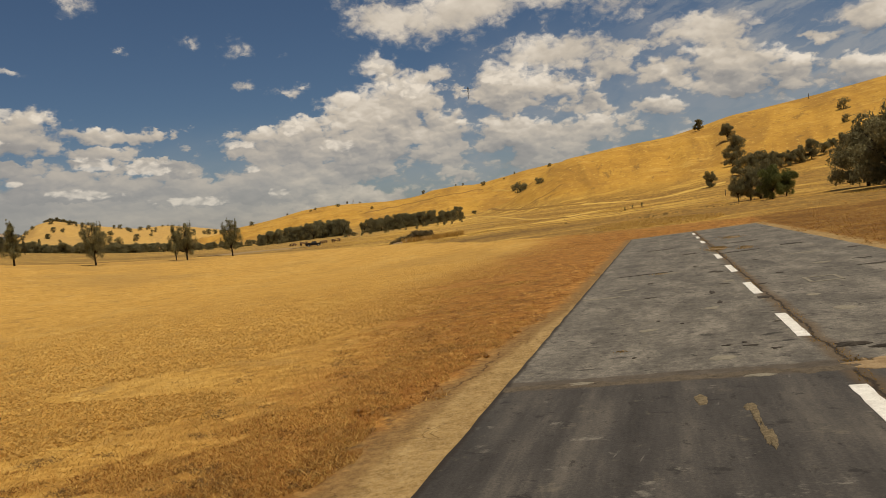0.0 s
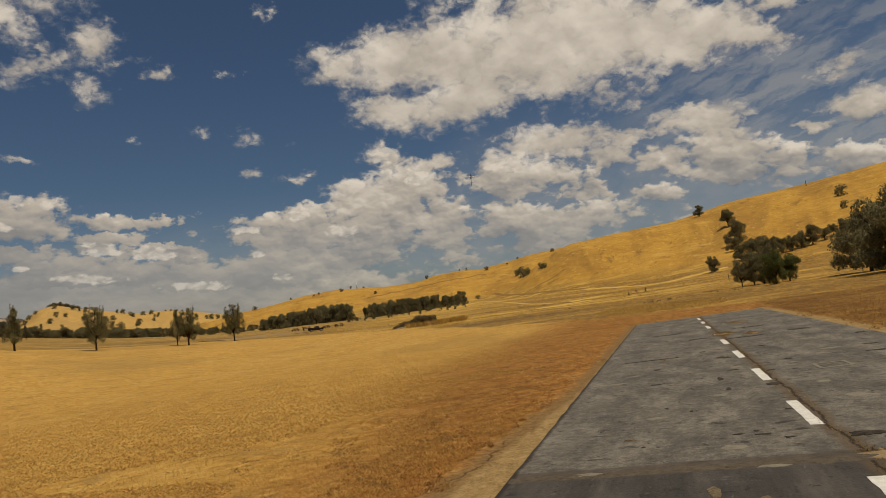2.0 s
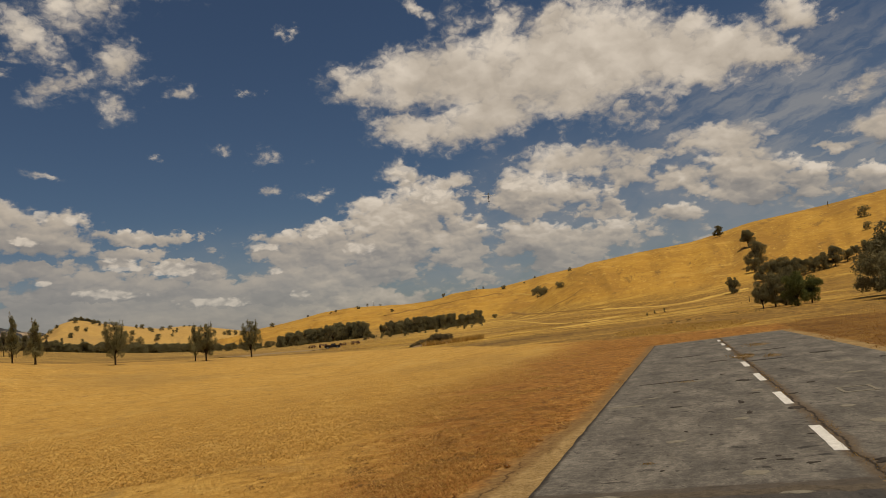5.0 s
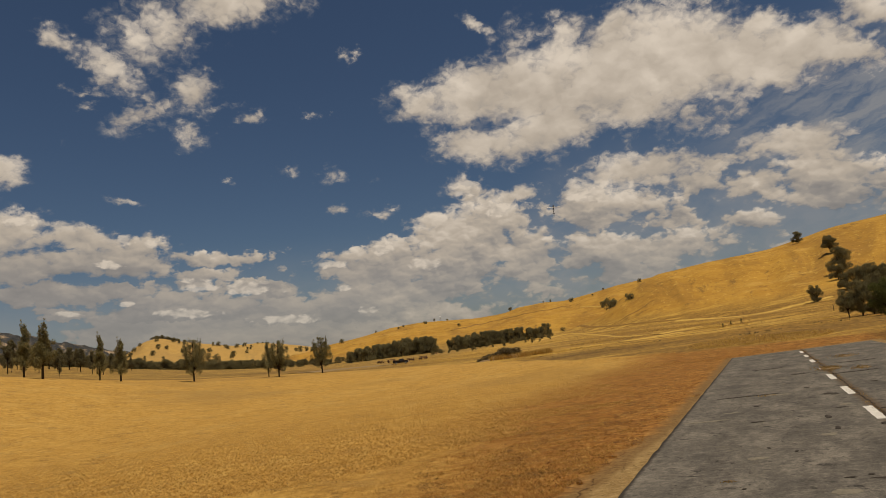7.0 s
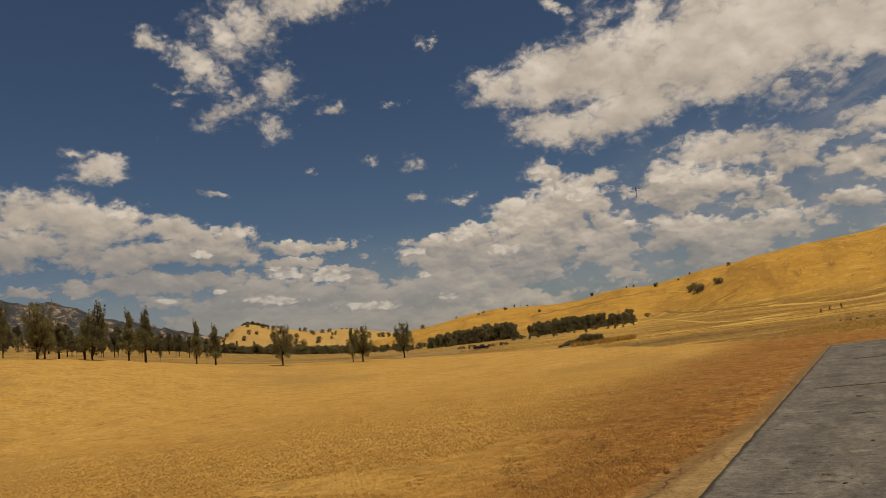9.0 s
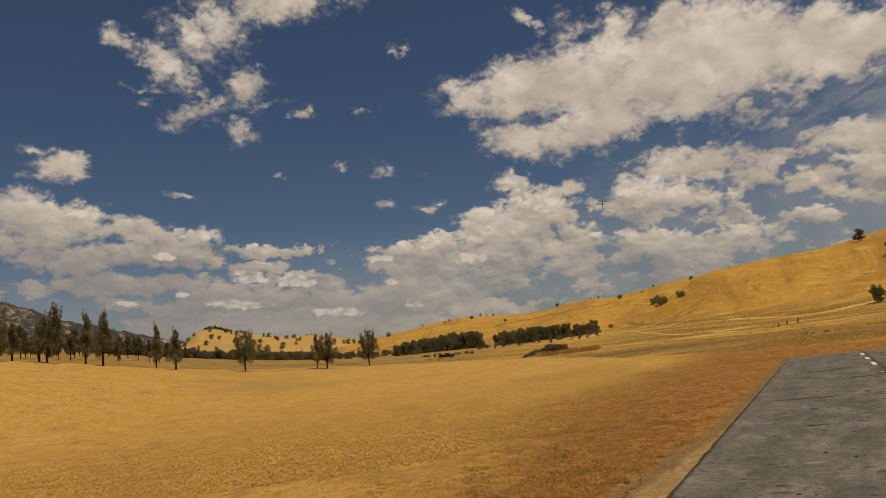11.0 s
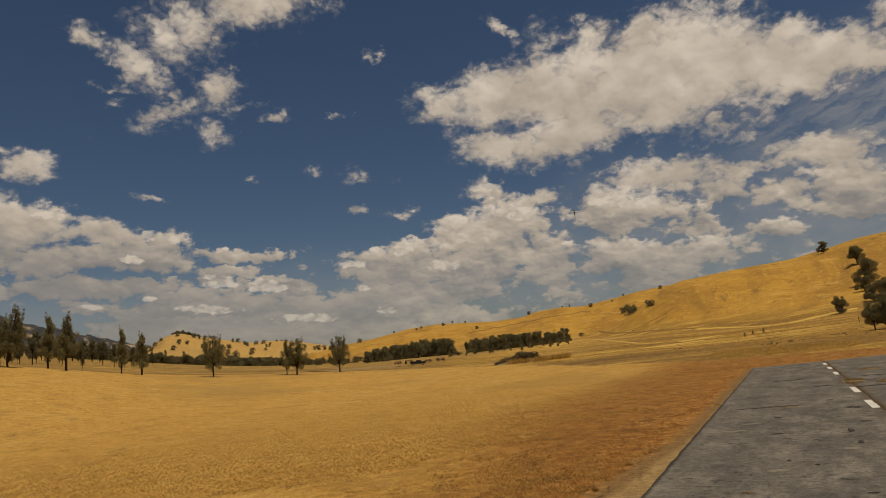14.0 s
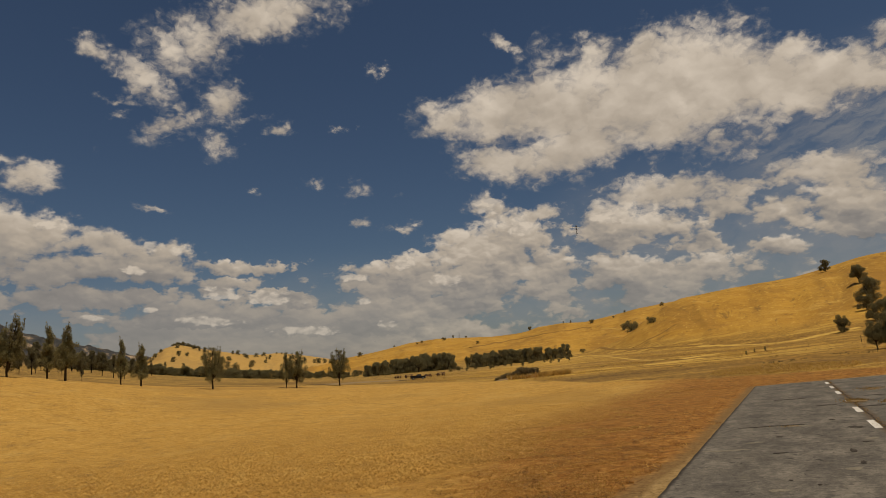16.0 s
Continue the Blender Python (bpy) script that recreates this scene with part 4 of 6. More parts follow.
# patches of mortar and tar
for k, (lat, long, hl, hs) in enumerate(((-0.38, 7.86, 0.13, 0.11), (0.44, 9.97, 0.12, 0.10), (-0.51, 11.5, 0.10, 0.12), (-1.07, 14.95, 0.09, 0.14), (-2.15, 10.4, 0.13, 0.16), (-2.05, 11.9, 0.10, 0.13), (-0.67, 7.0, 0.14, 0.06), (1.06, 7.12, 0.15, 0.08), (0.15, 17.95, 0.32, 0.09), (1.42, 14.2, 0.40, 0.09), (0.95, 15.2, 0.16, 0.07), (-3.1, 16.5, 0.2, 0.12), (-3.3, 19.4, 0.35, 0.1))):
    tagged(part("mortar_patch", patch_mesh(lat, long, hl, hs, 0.004, 0.008, 0.35, k + 1, 30, 0.004), CONCRETE), "pale round mortar repair in the grey asphalt", "patch", "mortar repairs")
for k, (lat, long, hl, hs) in enumerate(((-0.45, 5.97, 0.045, 0.10), (-0.47, 5.66, 0.03, 0.20), (-0.49, 5.22, 0.04, 0.24), (-0.085, 6.25, 0.05, 0.15))):
    tagged(part("crumbled_patch", patch_mesh(lat, long, hl, hs, 0.004, 0.008, 0.6 if k < 3 else 0.3, k + 31, 34, 0.006), FILLER), "crumbled tan filler in a dark asphalt bay", "patch", "crumbled fillers")
for k, (lat, long, hl, hs) in enumerate(((-1.34, 12.1, 0.16, 0.12), (-2.05, 22.3, 0.5, 0.12), (-3.5, 22.8, 0.3, 0.16), (-0.72, 23.6, 0.22, 0.14), (-1.68, 8.02, 0.13, 0.07), (-2.0, 7.82, 0.16, 0.06), (0.75, 18.3, 0.55, 0.05), (-2.9, 9.1, 0.3, 0.07), (-1.0, 17.0, 0.12, 0.2), (-3.9, 15.2, 0.3, 0.08), (-2.5, 26.5, 0.4, 0.1), (0.3, 27.5, 0.5, 0.09))):
    tagged(part("tar_patch", patch_mesh(lat, long, hl, hs, 0.006, 0.010, 0.9, k + 61, 30, 0.025 if long < 8.5 else 0.004), TAR), "dark ragged tar smear on the runway", "patch", "tar smears")
SPOTS = ((0.5, 16.0, 0.10, 0.14), (0.44, 13.5, 0.13, 0.08), (0.3, 10.7, 0.035, 0.05), (-0.04, 10.3, 0.045, 0.06), (-0.69, 8.6, 0.05, 0.06), (-0.76, 8.4, 0.09, 0.05), (-0.48, 8.5, 0.08, 0.04), (0.56, 8.2, 0.035, 0.05),
         (-1.57, 13.9, 0.11, 0.10), (-0.95, 14.5, 0.12, 0.10), (-0.68, 12.1, 0.05, 0.28), (-0.65, 13.4, 0.06, 0.36), (-1.21, 9.8, 0.06, 0.06), (-0.97, 8.15, 0.07, 0.05), (-4.39, 19.4, 0.2, 0.28), (-3.88, 16.5, 0.24, 0.2), (-2.1, 15.4, 0.09, 0.1), (-0.61, 19.0, 0.1, 0.14), (-2.03, 18.9, 0.14, 0.12))
for k, (lat, long, hl, hs) in enumerate(SPOTS):
    tagged(part("tar_spot", patch_mesh(lat, long, hl * 0.7, hs * 0.6, 0.005, 0.009, 0.8, k + 131, 18, 0.005), TAR), "small black tar spot on the grey asphalt", "spot", "tar spots")
tagged(part("pothole", patch_mesh(-1.98, 7.16, 0.42, 0.20, 0.005, 0.011, 0.7, 91, 28, 0.012), EARTH), "broken asphalt hole filled with tan earth", "pothole")


def frame_patch():
    bm = bmesh.new()
    for l0, l1, s0, s1 in ((-2.28, -2.84, 13.36, 13.46), (-2.28, -2.84, 14.04, 14.12), (-2.28, -2.34, 13.46, 14.04), (-2.78, -2.84, 13.46, 14.04)):
        v = [bm.verts.new(along(l, s, TOP + z)) for z in (0.006, -0.006) for l, s in ((l0, s0), (l1, s0), (l1, s1), (l0, s1))]
        for f in ((0, 1, 2, 3), (4, 5, 1, 0), (5, 6, 2, 1), (6, 7, 3, 2), (7, 4, 0, 3)):
            bm.faces.new([v[i] for i in f])
    bmesh.ops.recalc_face_normals(bm, faces=bm.faces)
    return bm


tagged(part("patch_outline", frame_patch(), CONCRETE), "pale rectangular outline of an asphalt repair", "patch")


def blades(name, spots, size, width, mat, seed, lean=0.6):
    """Grass: single bent blades, far too many to count."""
    rng = np.random.default_rng(seed)
    k = len(spots)
    h = size * rng.uniform(0.45, 1.3, k)
    t = rng.uniform(0, 2 * np.pi, k)
    tip = rng.normal(0, lean, (k, 2)) * h[:, None]
    side = np.stack([np.cos(t), np.sin(t)], 1) * (width * rng.uniform(0.6, 1.4, k))[:, None]
    base = np.asarray(spots)
    a, b, c = base.copy(), base.copy(), base.copy()
    a[:, :2] += side
    b[:, :2] -= side
    c[:, :2] += tip
    c[:, 2] += h
    a[:, 2] -= 0.01
    b[:, 2] -= 0.01
    verts = np.stack([a, b, c], 1).reshape(-1, 3)
    me = bpy.data.meshes.new(name)
    me.vertices.add(3 * k)
    me.vertices.foreach_set("co", verts.ravel())
    me.loops.add(3 * k)
    me.loops.foreach_set("vertex_index", np.arange(3 * k))
    me.polygons.add(k)
    me.polygons.foreach_set("loop_start", np.arange(k) * 3)
    me.polygons.foreach_set("loop_total", np.full(k, 3))
    me.materials.append(mat)
    me.update(calc_edges=True)
    return new(name, me)


def scatter(seed, count, az0, az1, r0, r1, keep, power=1.0):
    rng = np.random.default_rng(seed)
    az = np.radians(rng.uniform(az0, az1, count))
    r = r0 * (r1 / r0) ** (rng.uniform(0, 1, count) ** power)
    x, y = r * np.sin(az), r * np.cos(az)
    lat, long = x * SIDE.x + y * SIDE.y + LANE, x * RUN.x + y * RUN.y
    m = keep(lat, long, r, np.degrees(az))
    x, y = x[m], y[m]
    return np.stack([x, y, land(x, y, False)], 1)


def clumpy(x, y, s, seed):
    k = np.random.default_rng(int(seed) + 900)
    total = 0.0
    for i in range(6):
        t, f = k.uniform(0, 2 * np.pi), s * (0.5 + 0.45 * i)
        total = total + np.sin((np.cos(t) * x + np.sin(t) * y) * f + k.uniform(0, 6.28)) * 0.75
    return total * 0.7

# ---------------------------------------------------------------- trees
def tube(bm, points, radii, sides=7):
    rings = []
    for i, (p, r) in enumerate(zip(points, radii)):
        d = (points[min(i + 1, len(points) - 1)] - points[max(i - 1, 0)]).normalized()
        q = d.to_track_quat("Z", "Y")
        rings.append([bm.verts.new(p + q @ Vector((math.cos(2 * math.pi * k / sides) * r, math.sin(2 * math.pi * k / sides) * r, 0))) for k in range(sides)])
    for a, b in zip(rings, rings[1:]):
        for k in range(sides):
            bm.faces.new((a[k], a[(k + 1) % sides], b[(k + 1) % sides], b[k])).smooth = True
    bm.faces.new(rings[0][::-1])
    bm.faces.new(rings[-1])


def leaf_mesh(name, clumps, count, size, rng, mat, droop=0.0):
    """A crown: many small leaf sprays, thickest near the skin of each clump."""
    c = np.array([k[:3] for k in clumps])
    rad = np.array([k[3:6] for k in clumps])
    vol = rad.prod(1) ** 0.67
    pick = rng.choice(len(clumps), count, p=vol / vol.sum())
    d = rng.normal(size=(count, 3))
    d /= np.linalg.norm(d, axis=1)[:, None]
    p = c[pick] + d * rad[pick] * (rng.uniform(0.25, 1.0, count) ** 0.45 * rng.uniform(0.85, 1.12, count))[:, None]
    n = d + rng.normal(0, 0.6, (count, 3))
    n /= np.linalg.norm(n, axis=1)[:, None]
    u = np.cross(n, rng.normal(size=(count, 3)))
    u /= np.linalg.norm(u, axis=1)[:, None]
    v = np.cross(n, u)
    s = (size * rng.uniform(0.5, 1.4, count))[:, None]
    bend = n * s * 0.25
    quad = np.stack([p - u * s, p - v * s * 0.55 + bend, p + u * s, p + v * s * 0.55 + bend], 1)
    quad[:, :, 2] -= droop * np.abs(quad[:, :, 2] - p[:, None, 2])
    me = bpy.data.meshes.new(name)
    me.vertices.add(4 * count)
    me.vertices.foreach_set("co", quad.reshape(-1))
    me.loops.add(4 * count)
    me.loops.foreach_set("vertex_index", np.arange(4 * count))
    me.polygons.add(count)
    me.polygons.foreach_set("loop_start", np.arange(count) * 4)
    me.polygons.foreach_set("loop_total", np.full(count, 4))
    me.materials.append(mat)
    me.update(calc_edges=True)
    return me


def make_tree(name, trunk_bm, crown_me, label, category="tree"):
    thing = new(name)
    tagged(thing, label, category)
    part("trunk", trunk_bm, BARK, thing)
    new("crown", crown_me).parent = thing
    return thing


def oak(seed, mat, count, size, width=0.62, bare=0.16, low=0.2):
    """A one metre high oak: short forked trunk, broad lumpy crown. Scaled when it is set out."""
    rng = np.random.default_rng(seed)
    bm = bmesh.new()
    fork = Vector((rng.normal(0, 0.02), rng.normal(0, 0.02), bare + 0.12))
    tube(bm, [Vector((0, 0, -0.05)), Vector((0.005, 0, bare * 0.5)), fork], [0.042, 0.032, 0.026])
    clumps = []
    for k in range(7):
        t = 2 * math.pi * (k + rng.uniform(-0.3, 0.3)) / 7
        reach, h = width * rng.uniform(0.40, 0.74), rng.uniform(0.42, 0.80)
        end = Vector((math.cos(t) * reach, math.sin(t) * reach, h))
        mid = fork.lerp(end, 0.5) + Vector((0, 0, 0.05))
        tube(bm, [fork, mid, end], [0.020, 0.013, 0.005], 5)
    for k in range(26):
        t = rng.uniform(0, 2 * math.pi)
        lv = rng.uniform(0, 1)
        z = low + 0.12 + (0.93 - low - 0.14) * lv
        reach = width * rng.uniform(0.25, 0.84) * math.sqrt(max(0.05, 1 - ((lv - 0.32) / 0.82) ** 2))
        q = rng.uniform(0.10, 0.19)
        clumps.append((math.cos(t) * reach, math.sin(t) * reach, z, q * 1.15, q * 1.15, q * 0.8))
    clumps.append((0, 0, 0.58, width * 0.5, width * 0.5, 0.28))
    return bm, leaf_mesh("crown", clumps, count, size, rng, mat)


def pine(seed, mat, count, size, width=0.2, bare=0.2, lean=0.0, tops=1):
    """A one metre high young pine or poplar: straight trunk, upright ragged crown."""
    rng = np.random.default_rng(seed)
    bm = bmesh.new()
    spine = [Vector((lean * h * h, rng.normal(0, 0.006), h - 0.04 * (h == 0))) for h in (0.0, 0.2, 0.45, 0.7, 0.95)]
    tube(bm, spine, [0.021, 0.017, 0.013, 0.008, 0.003])
    clumps = []
    for k in range(40):
        f = (k + rng.uniform(0, 1)) / 40
        h = bare + 0.04 + (0.90 - bare) * f
        reach = width * min(1.0, 0.55 + f * 2.6) * (1.0 - 0.90 * f ** 0.85) * rng.uniform(0.3, 1.0)
        t = rng.uniform(0, 2 * math.pi)
        base = Vector((lean * h * h, 0, h - 0.05))
        end = base + Vector((math.cos(t) * reach, math.sin(t) * reach, 0.05 + reach * 0.5))
        tube(bm, [base, end], [0.006, 0.002], 4)
        q = rng.uniform(0.030, 0.062) * (1.2 - 0.45 * f)
        clumps.append((end.x, end.y, min(end.z, 0.95), q, q, q * 1.9))
    for k in range(tops):
        off = (k - (tops - 1) / 2) * 0.13
        tube(bm, [Vector((lean * 0.25, 0, 0.5)), Vector((lean * 0.8 + off, 0, 0.9 - 0.05 * k))], [0.008, 0.003], 4)
        for z in (0.66, 0.76, 0.85, 0.93):
            g = (z - 0.5) / 0.43
            clumps.append((lean * z * z + off * g, rng.normal(0, 0.015), z - 0.05 * k, 0.055 - 0.035 * g, 0.055 - 0.035 * g, 0.085))
    return bm, leaf_mesh("crown", clumps, count, size, rng, mat)


def shelter_tree(seed, half, bare=0.16, tops=3, spire=False, lean=0.0, count=5200, size=0.0145):
    """A one metre high field tree: bare bole, upright leaders, side boughs and a ragged, feathered top."""
    rng = np.random.default_rng(seed)
    bm = bmesh.new()
    bow = lambda h: lean * max(0.0, h - bare) ** 1.4
    spine = [Vector((bow(h), rng.normal(0, 0.004), h - 0.04 * (h == 0))) for h in (0.0, bare, 0.4, 0.65, 0.92)]
    tube(bm, spine, [0.022, 0.018, 0.013, 0.008, 0.003])
    clumps = []
    for k in range(tops):
        t = 2 * math.pi * (k + rng.uniform(-0.25, 0.25)) / max(tops, 1) + seed
        out = half * (0.0 if tops == 1 else rng.uniform(0.28, 0.6)) * (0.42 if spire else 1.0)
        high = 1.0 - (0.0 if k == 0 else rng.uniform(0.03, 0.16))
        base = Vector((bow(0.25), 0, bare + 0.03 * k))
        end = Vector((bow(high) + math.cos(t) * out, math.sin(t) * out, high - 0.03))
        tube(bm, [base, base.lerp(end, 0.5) + Vector((math.cos(t), math.sin(t), 0)) * out * 0.25, end], [0.011, 0.007, 0.002], 5)
        for f in np.linspace(0.25, 1.0, 9):
            p = base.lerp(end, f) + Vector((math.cos(t), math.sin(t), 0)) * out * f * (1 - f)
            q = (half * 0.30 * (1 - f) + 0.016) * rng.uniform(0.8, 1.2)
            clumps.append((p.x + rng.normal(0, 0.008), p.y + rng.normal(0, 0.008), p.z, q, q, min(q * 1.7, 0.07)))
    for k in range(40):
        f = (k + rng.uniform(0, 1)) / 40
        h = bare + 0.05 + (0.86 - bare) * f
        shape = min(1.0, 0.62 + 2.2 * f) * ((1 - f) ** 0.75 if spire else (1 - 0.78 * f ** 1.2))
        reach = half * shape * rng.uniform(0.3, 1.08)
        t = rng.uniform(0, 2 * math.pi)
        base = Vector((bow(h), 0, h - 0.06))
        end = base + Vector((math.cos(t) * reach, math.sin(t) * reach, 0.04 + reach * rng.uniform(0.1, 0.7)))
        tube(bm, [base, end], [0.006, 0.002], 4)
        q = rng.uniform(0.03, 0.062) * (1.2 - 0.6 * f)
        clumps.append((end.x, end.y, min(end.z, 0.96), q * 1.2, q * 1.2, q * 1.5))
    return bm, leaf_mesh("crown", clumps, count, size, rng, PINE_LEAF)


OAK_LABEL = "dark green broad-crowned oak on dry golden grass"
oaks = [make_tree("oak_tree", *oak(s, OAK_LEAF, 12000, 0.0195, w, b, lo), OAK_LABEL) for s, w, b, lo in ((11, 0.62, 0.12, 0.08), (12, 0.72, 0.10, 0.04), (13, 0.56, 0.14, 0.10), (14, 0.66, 0.08, 0.0))]
bright = [make_tree("oak_tree", *oak(s, BRIGHT_LEAF, 10000, 0.021, 0.46, 0.08, 0.0), "bright green young oak beside a darker clump") for s in (21, 22)]
far_oaks = [make_tree("oak_tree", *oak(s, OAK_LEAF, 1300, 0.045, w * 0.9, 0.03, -0.08), "small dark oak on a golden hillside") for s, w in ((31, 0.7), (32, 0.6), (33, 0.85))]
band_oaks = [make_tree("oak_tree", *oak(s, OAK_LEAF, 5200, 0.028, w, 0.03, -0.12), "dark oak in a dense row below the hill") for s, w in ((41, 0.62), (42, 0.7), (43, 0.55), (44, 0.66))]
BROAD, SPIRE = "broad olive-green shelter tree with a feathered top beside the mown field", "slender dark green shelter tree at the edge of the mown field"
pines = [make_tree("shelter_tree", *shelter_tree(*a), label) for label, a in (
    (BROAD, (51, 0.34, 0.09, 6, False, 0.03, 13000, 0.0095)), (BROAD, (52, 0.38, 0.12, 6, False, 0.0, 11000, 0.0105)), (SPIRE, (53, 0.165, 0.16, 2, True, 0.03, 8000, 0.0095)), (SPIRE, (54, 0.20, 0.14, 2, True, 0.0, 9000, 0.0095)),
    (BROAD, (55, 0.30, 0.10, 4, False, 0.20, 12000, 0.0095)), (SPIRE, (56, 0.23, 0.17, 3, True, 0.04, 9000, 0.0095)), (BROAD, (57, 0.37, 0.12, 5, False, 0.0, 11000, 0.0105)), (SPIRE, (58, 0.16, 0.2, 2, True, -0.02, 6000, 0.010)))]
grey_pines = [make_tree("pine_tree", *pine(s, HAZY_LEAF, 3200, 0.020, w * 1.25, 0.2, 0.02, 2), "grey-green tree in a far line behind the field") for s, w in ((61, 0.26), (62, 0.2), (63, 0.32))]
MASTERS = oaks + bright + far_oaks + band_oaks + pines + grey_pines
used = set()


def spot(az, el, r0=48.0, r1=1700.0):
    """Where the ground first comes up to that elevation at that bearing, or the skyline below it."""
    r = np.geomspace(r0, r1, 520)
    z = land(r * math.sin(radians(az)), r * math.cos(radians(az)))
    e = np.degrees(np.arctan2(z - EYE, r))
    over = np.nonzero(e >= el)[0]
    k = int(over[0]) if len(over) else int(np.argmax(e))
    x, y = float(r[k]) * math.sin(radians(az)), float(r[k]) * math.cos(radians(az))
    return x, y, land_at(x, y), float(r[k])


def plant(master, az, el, degrees, turn=0.0, wide=1.0, label="", group="", r=None, r0=48.0):
    if r is None:
        x, y, z, r = spot(az, el, r0)
    else:
        x, y = r * math.sin(radians(az)), r * math.cos(radians(az))
        z = land_at(x, y)
    top = r * math.tan(radians(el + degrees))
    h = max(0.6, top - (z - EYE))
    m = Matrix.LocRotScale((x, y, z - 0.02 * h), Euler((0, 0, radians(turn))), (h * wide, h * wide, h))
    if master in used:
        ob = copy_thing(master, m)
        ob.matrix_basis = m
    else:
        used.add(master)
        ob = master
        ob.matrix_basis = m
    tagged(ob, label, "", group)
    return ob


rng = random.Random(7)
FIELD_ROW = "trees along the field"
for k, az, el, deg, wide in ((4, -47.5, 1.40, 4.35, 1.0), (0, -44.75, 1.30, 4.5, 1.1), (7, -44.3, 1.38, 3.3, 1.2), (3, -43.4, 1.38, 2.8, 1.25), (5, -41.75, 0.98, 3.3, 1.2), (4, -41.25, 0.98, 4.3, 1.0), (2, -38.80, 0.62, 4.1, 1.0), (5, -37.65, 0.38, 4.35, 1.0), (2, -34.0, -0.30, 3.75, 0.85), (3, -32.6, -0.44, 3.4, 1.05), (1, -27.45, -1.05, 3.5, 0.95), (7, -21.8, -1.36, 3.0, 1.0), (6, -21.0, -1.44, 3.1, 1.0), (1, -17.55, -1.64, 3.25, 0.93)):
    plant(pines[k], az, el, deg, rng.uniform(0, 40), wide, "", FIELD_ROW, r=112 + 10 * rng.random())
# dead sapling
for az, w in ((-36.6, 0),):
    plant(grey_pines[w], az, 0.3, 1.5, 30, 0.35, "thin half-bare sapling at the field's edge", FIELD_ROW, r=126)
# the far line behind, at the left, and the hedge that runs on from it
for k in range(44):
    az = -51 + k * 0.44 + rng.uniform(-0.25, 0.25)
    plant(grey_pines[k % 3], az, float(foot_up(az)), float(np.interp(az, [-48, -40, -36, -32], [2.2, 1.75, 1.5, 1.15])) * rng.uniform(0.6, 1.15), rng.uniform(0, 360), rng.uniform(0.9, 1.5), "", "far line of trees", r=rng.uniform(210, 330))
for k in range(92):
    az = -38 + k * 0.25 + rng.uniform(-0.15, 0.15)
    plant(band_oaks[k % 4], az, float(foot_up(az)) + 0.02, float(np.interp(az, [-38, -31, -25, -20, -15.5], [1.15, 0.72, 0.72, 0.62, 0.5])) * rng.uniform(0.72, 1.15), rng.uniform(0, 360), rng.uniform(1.0, 1.4), "dark tree in the far hedge", "far hedge", r=rng.uniform(430, 480))
# oaks dotted over the far hill
for az, el, d in ((-31.6, 1.55, 0.35), (-31.2, 1.9, 0.3), (-30.3, 1.12, 0.42), (-30.0, 2.3, 0.25), (-29.6, 2.38, 0.3), (-29.2, 2.3, 0.25), (-28.8, 2.1, 0.3), (-28.4, 1.95, 0.28), (-28.0, 1.85, 0.3), (-27.6, 1.35, 0.35), (-27.2, 1.35, 0.4), (-26.7, 1.0, 0.35), (-26.2, 1.0, 0.35), (-25.9, 1.45, 0.3), (-25.5, 1.4, 0.35), (-25.0, 1.25, 0.25), (-24.8, 1.0, 0.35), (-24.4, 0.5, 0.4), (-24.1, 1.2, 0.25), (-23.5, 1.2, 0.28), (-23.3, 0.75, 0.35), (-23.0, 0.95, 0.3), (-22.5, 1.2, 0.2), (-22.1, 1.18, 0.2), (-21.7, 1.15, 0.2), (-21.4, 0.6, 0.3), (-20.8, 0.95, 0.2), (-20.3, 0.55, 0.3), (-30.9, 0.7, 0.35), (-29.3, 1.6, 0.25), (-28.2, 1.2, 0.3), (-26.9, 0.45, 0.4), (-25.7, 0.4, 0.4), (-19.2, 0.45, 0.3), (-18.7, 0.3, 0.35), (-18.2, 0.25, 0.3), (-31.9, 1.2, 0.4), (-32.3, 0.9, 0.5), (-32.7, 0.7, 0.5)):
    plant(far_oaks[rng.randrange(3)], az, el, d * 1.1, rng.uniform(0, 360), rng.uniform(0.8, 1.1), "", "oaks on the far hill", r0=860)
for k in range(22):
    az = -30.4 + 0.09 * k
    plant(far_oaks[k % 3], az, 2.6, 0, rng.uniform(0, 360), rng.uniform(0.9, 1.3), "", "oaks on the far hill", r0=860).scale = Vector((1, 1, 1)) * rng.uniform(3.5, 6.0)
for k in range(20):
    az = rng.uniform(-32, -18)
    plant(far_oaks[k % 3], az, rng.uniform(0.1, 0.75) * float(ridge_3(az)), 0, rng.uniform(0, 360), 1.0, "", "oaks on the far hill", r0=860).scale = Vector((1, 1, 1)) * rng.uniform(4, 8)
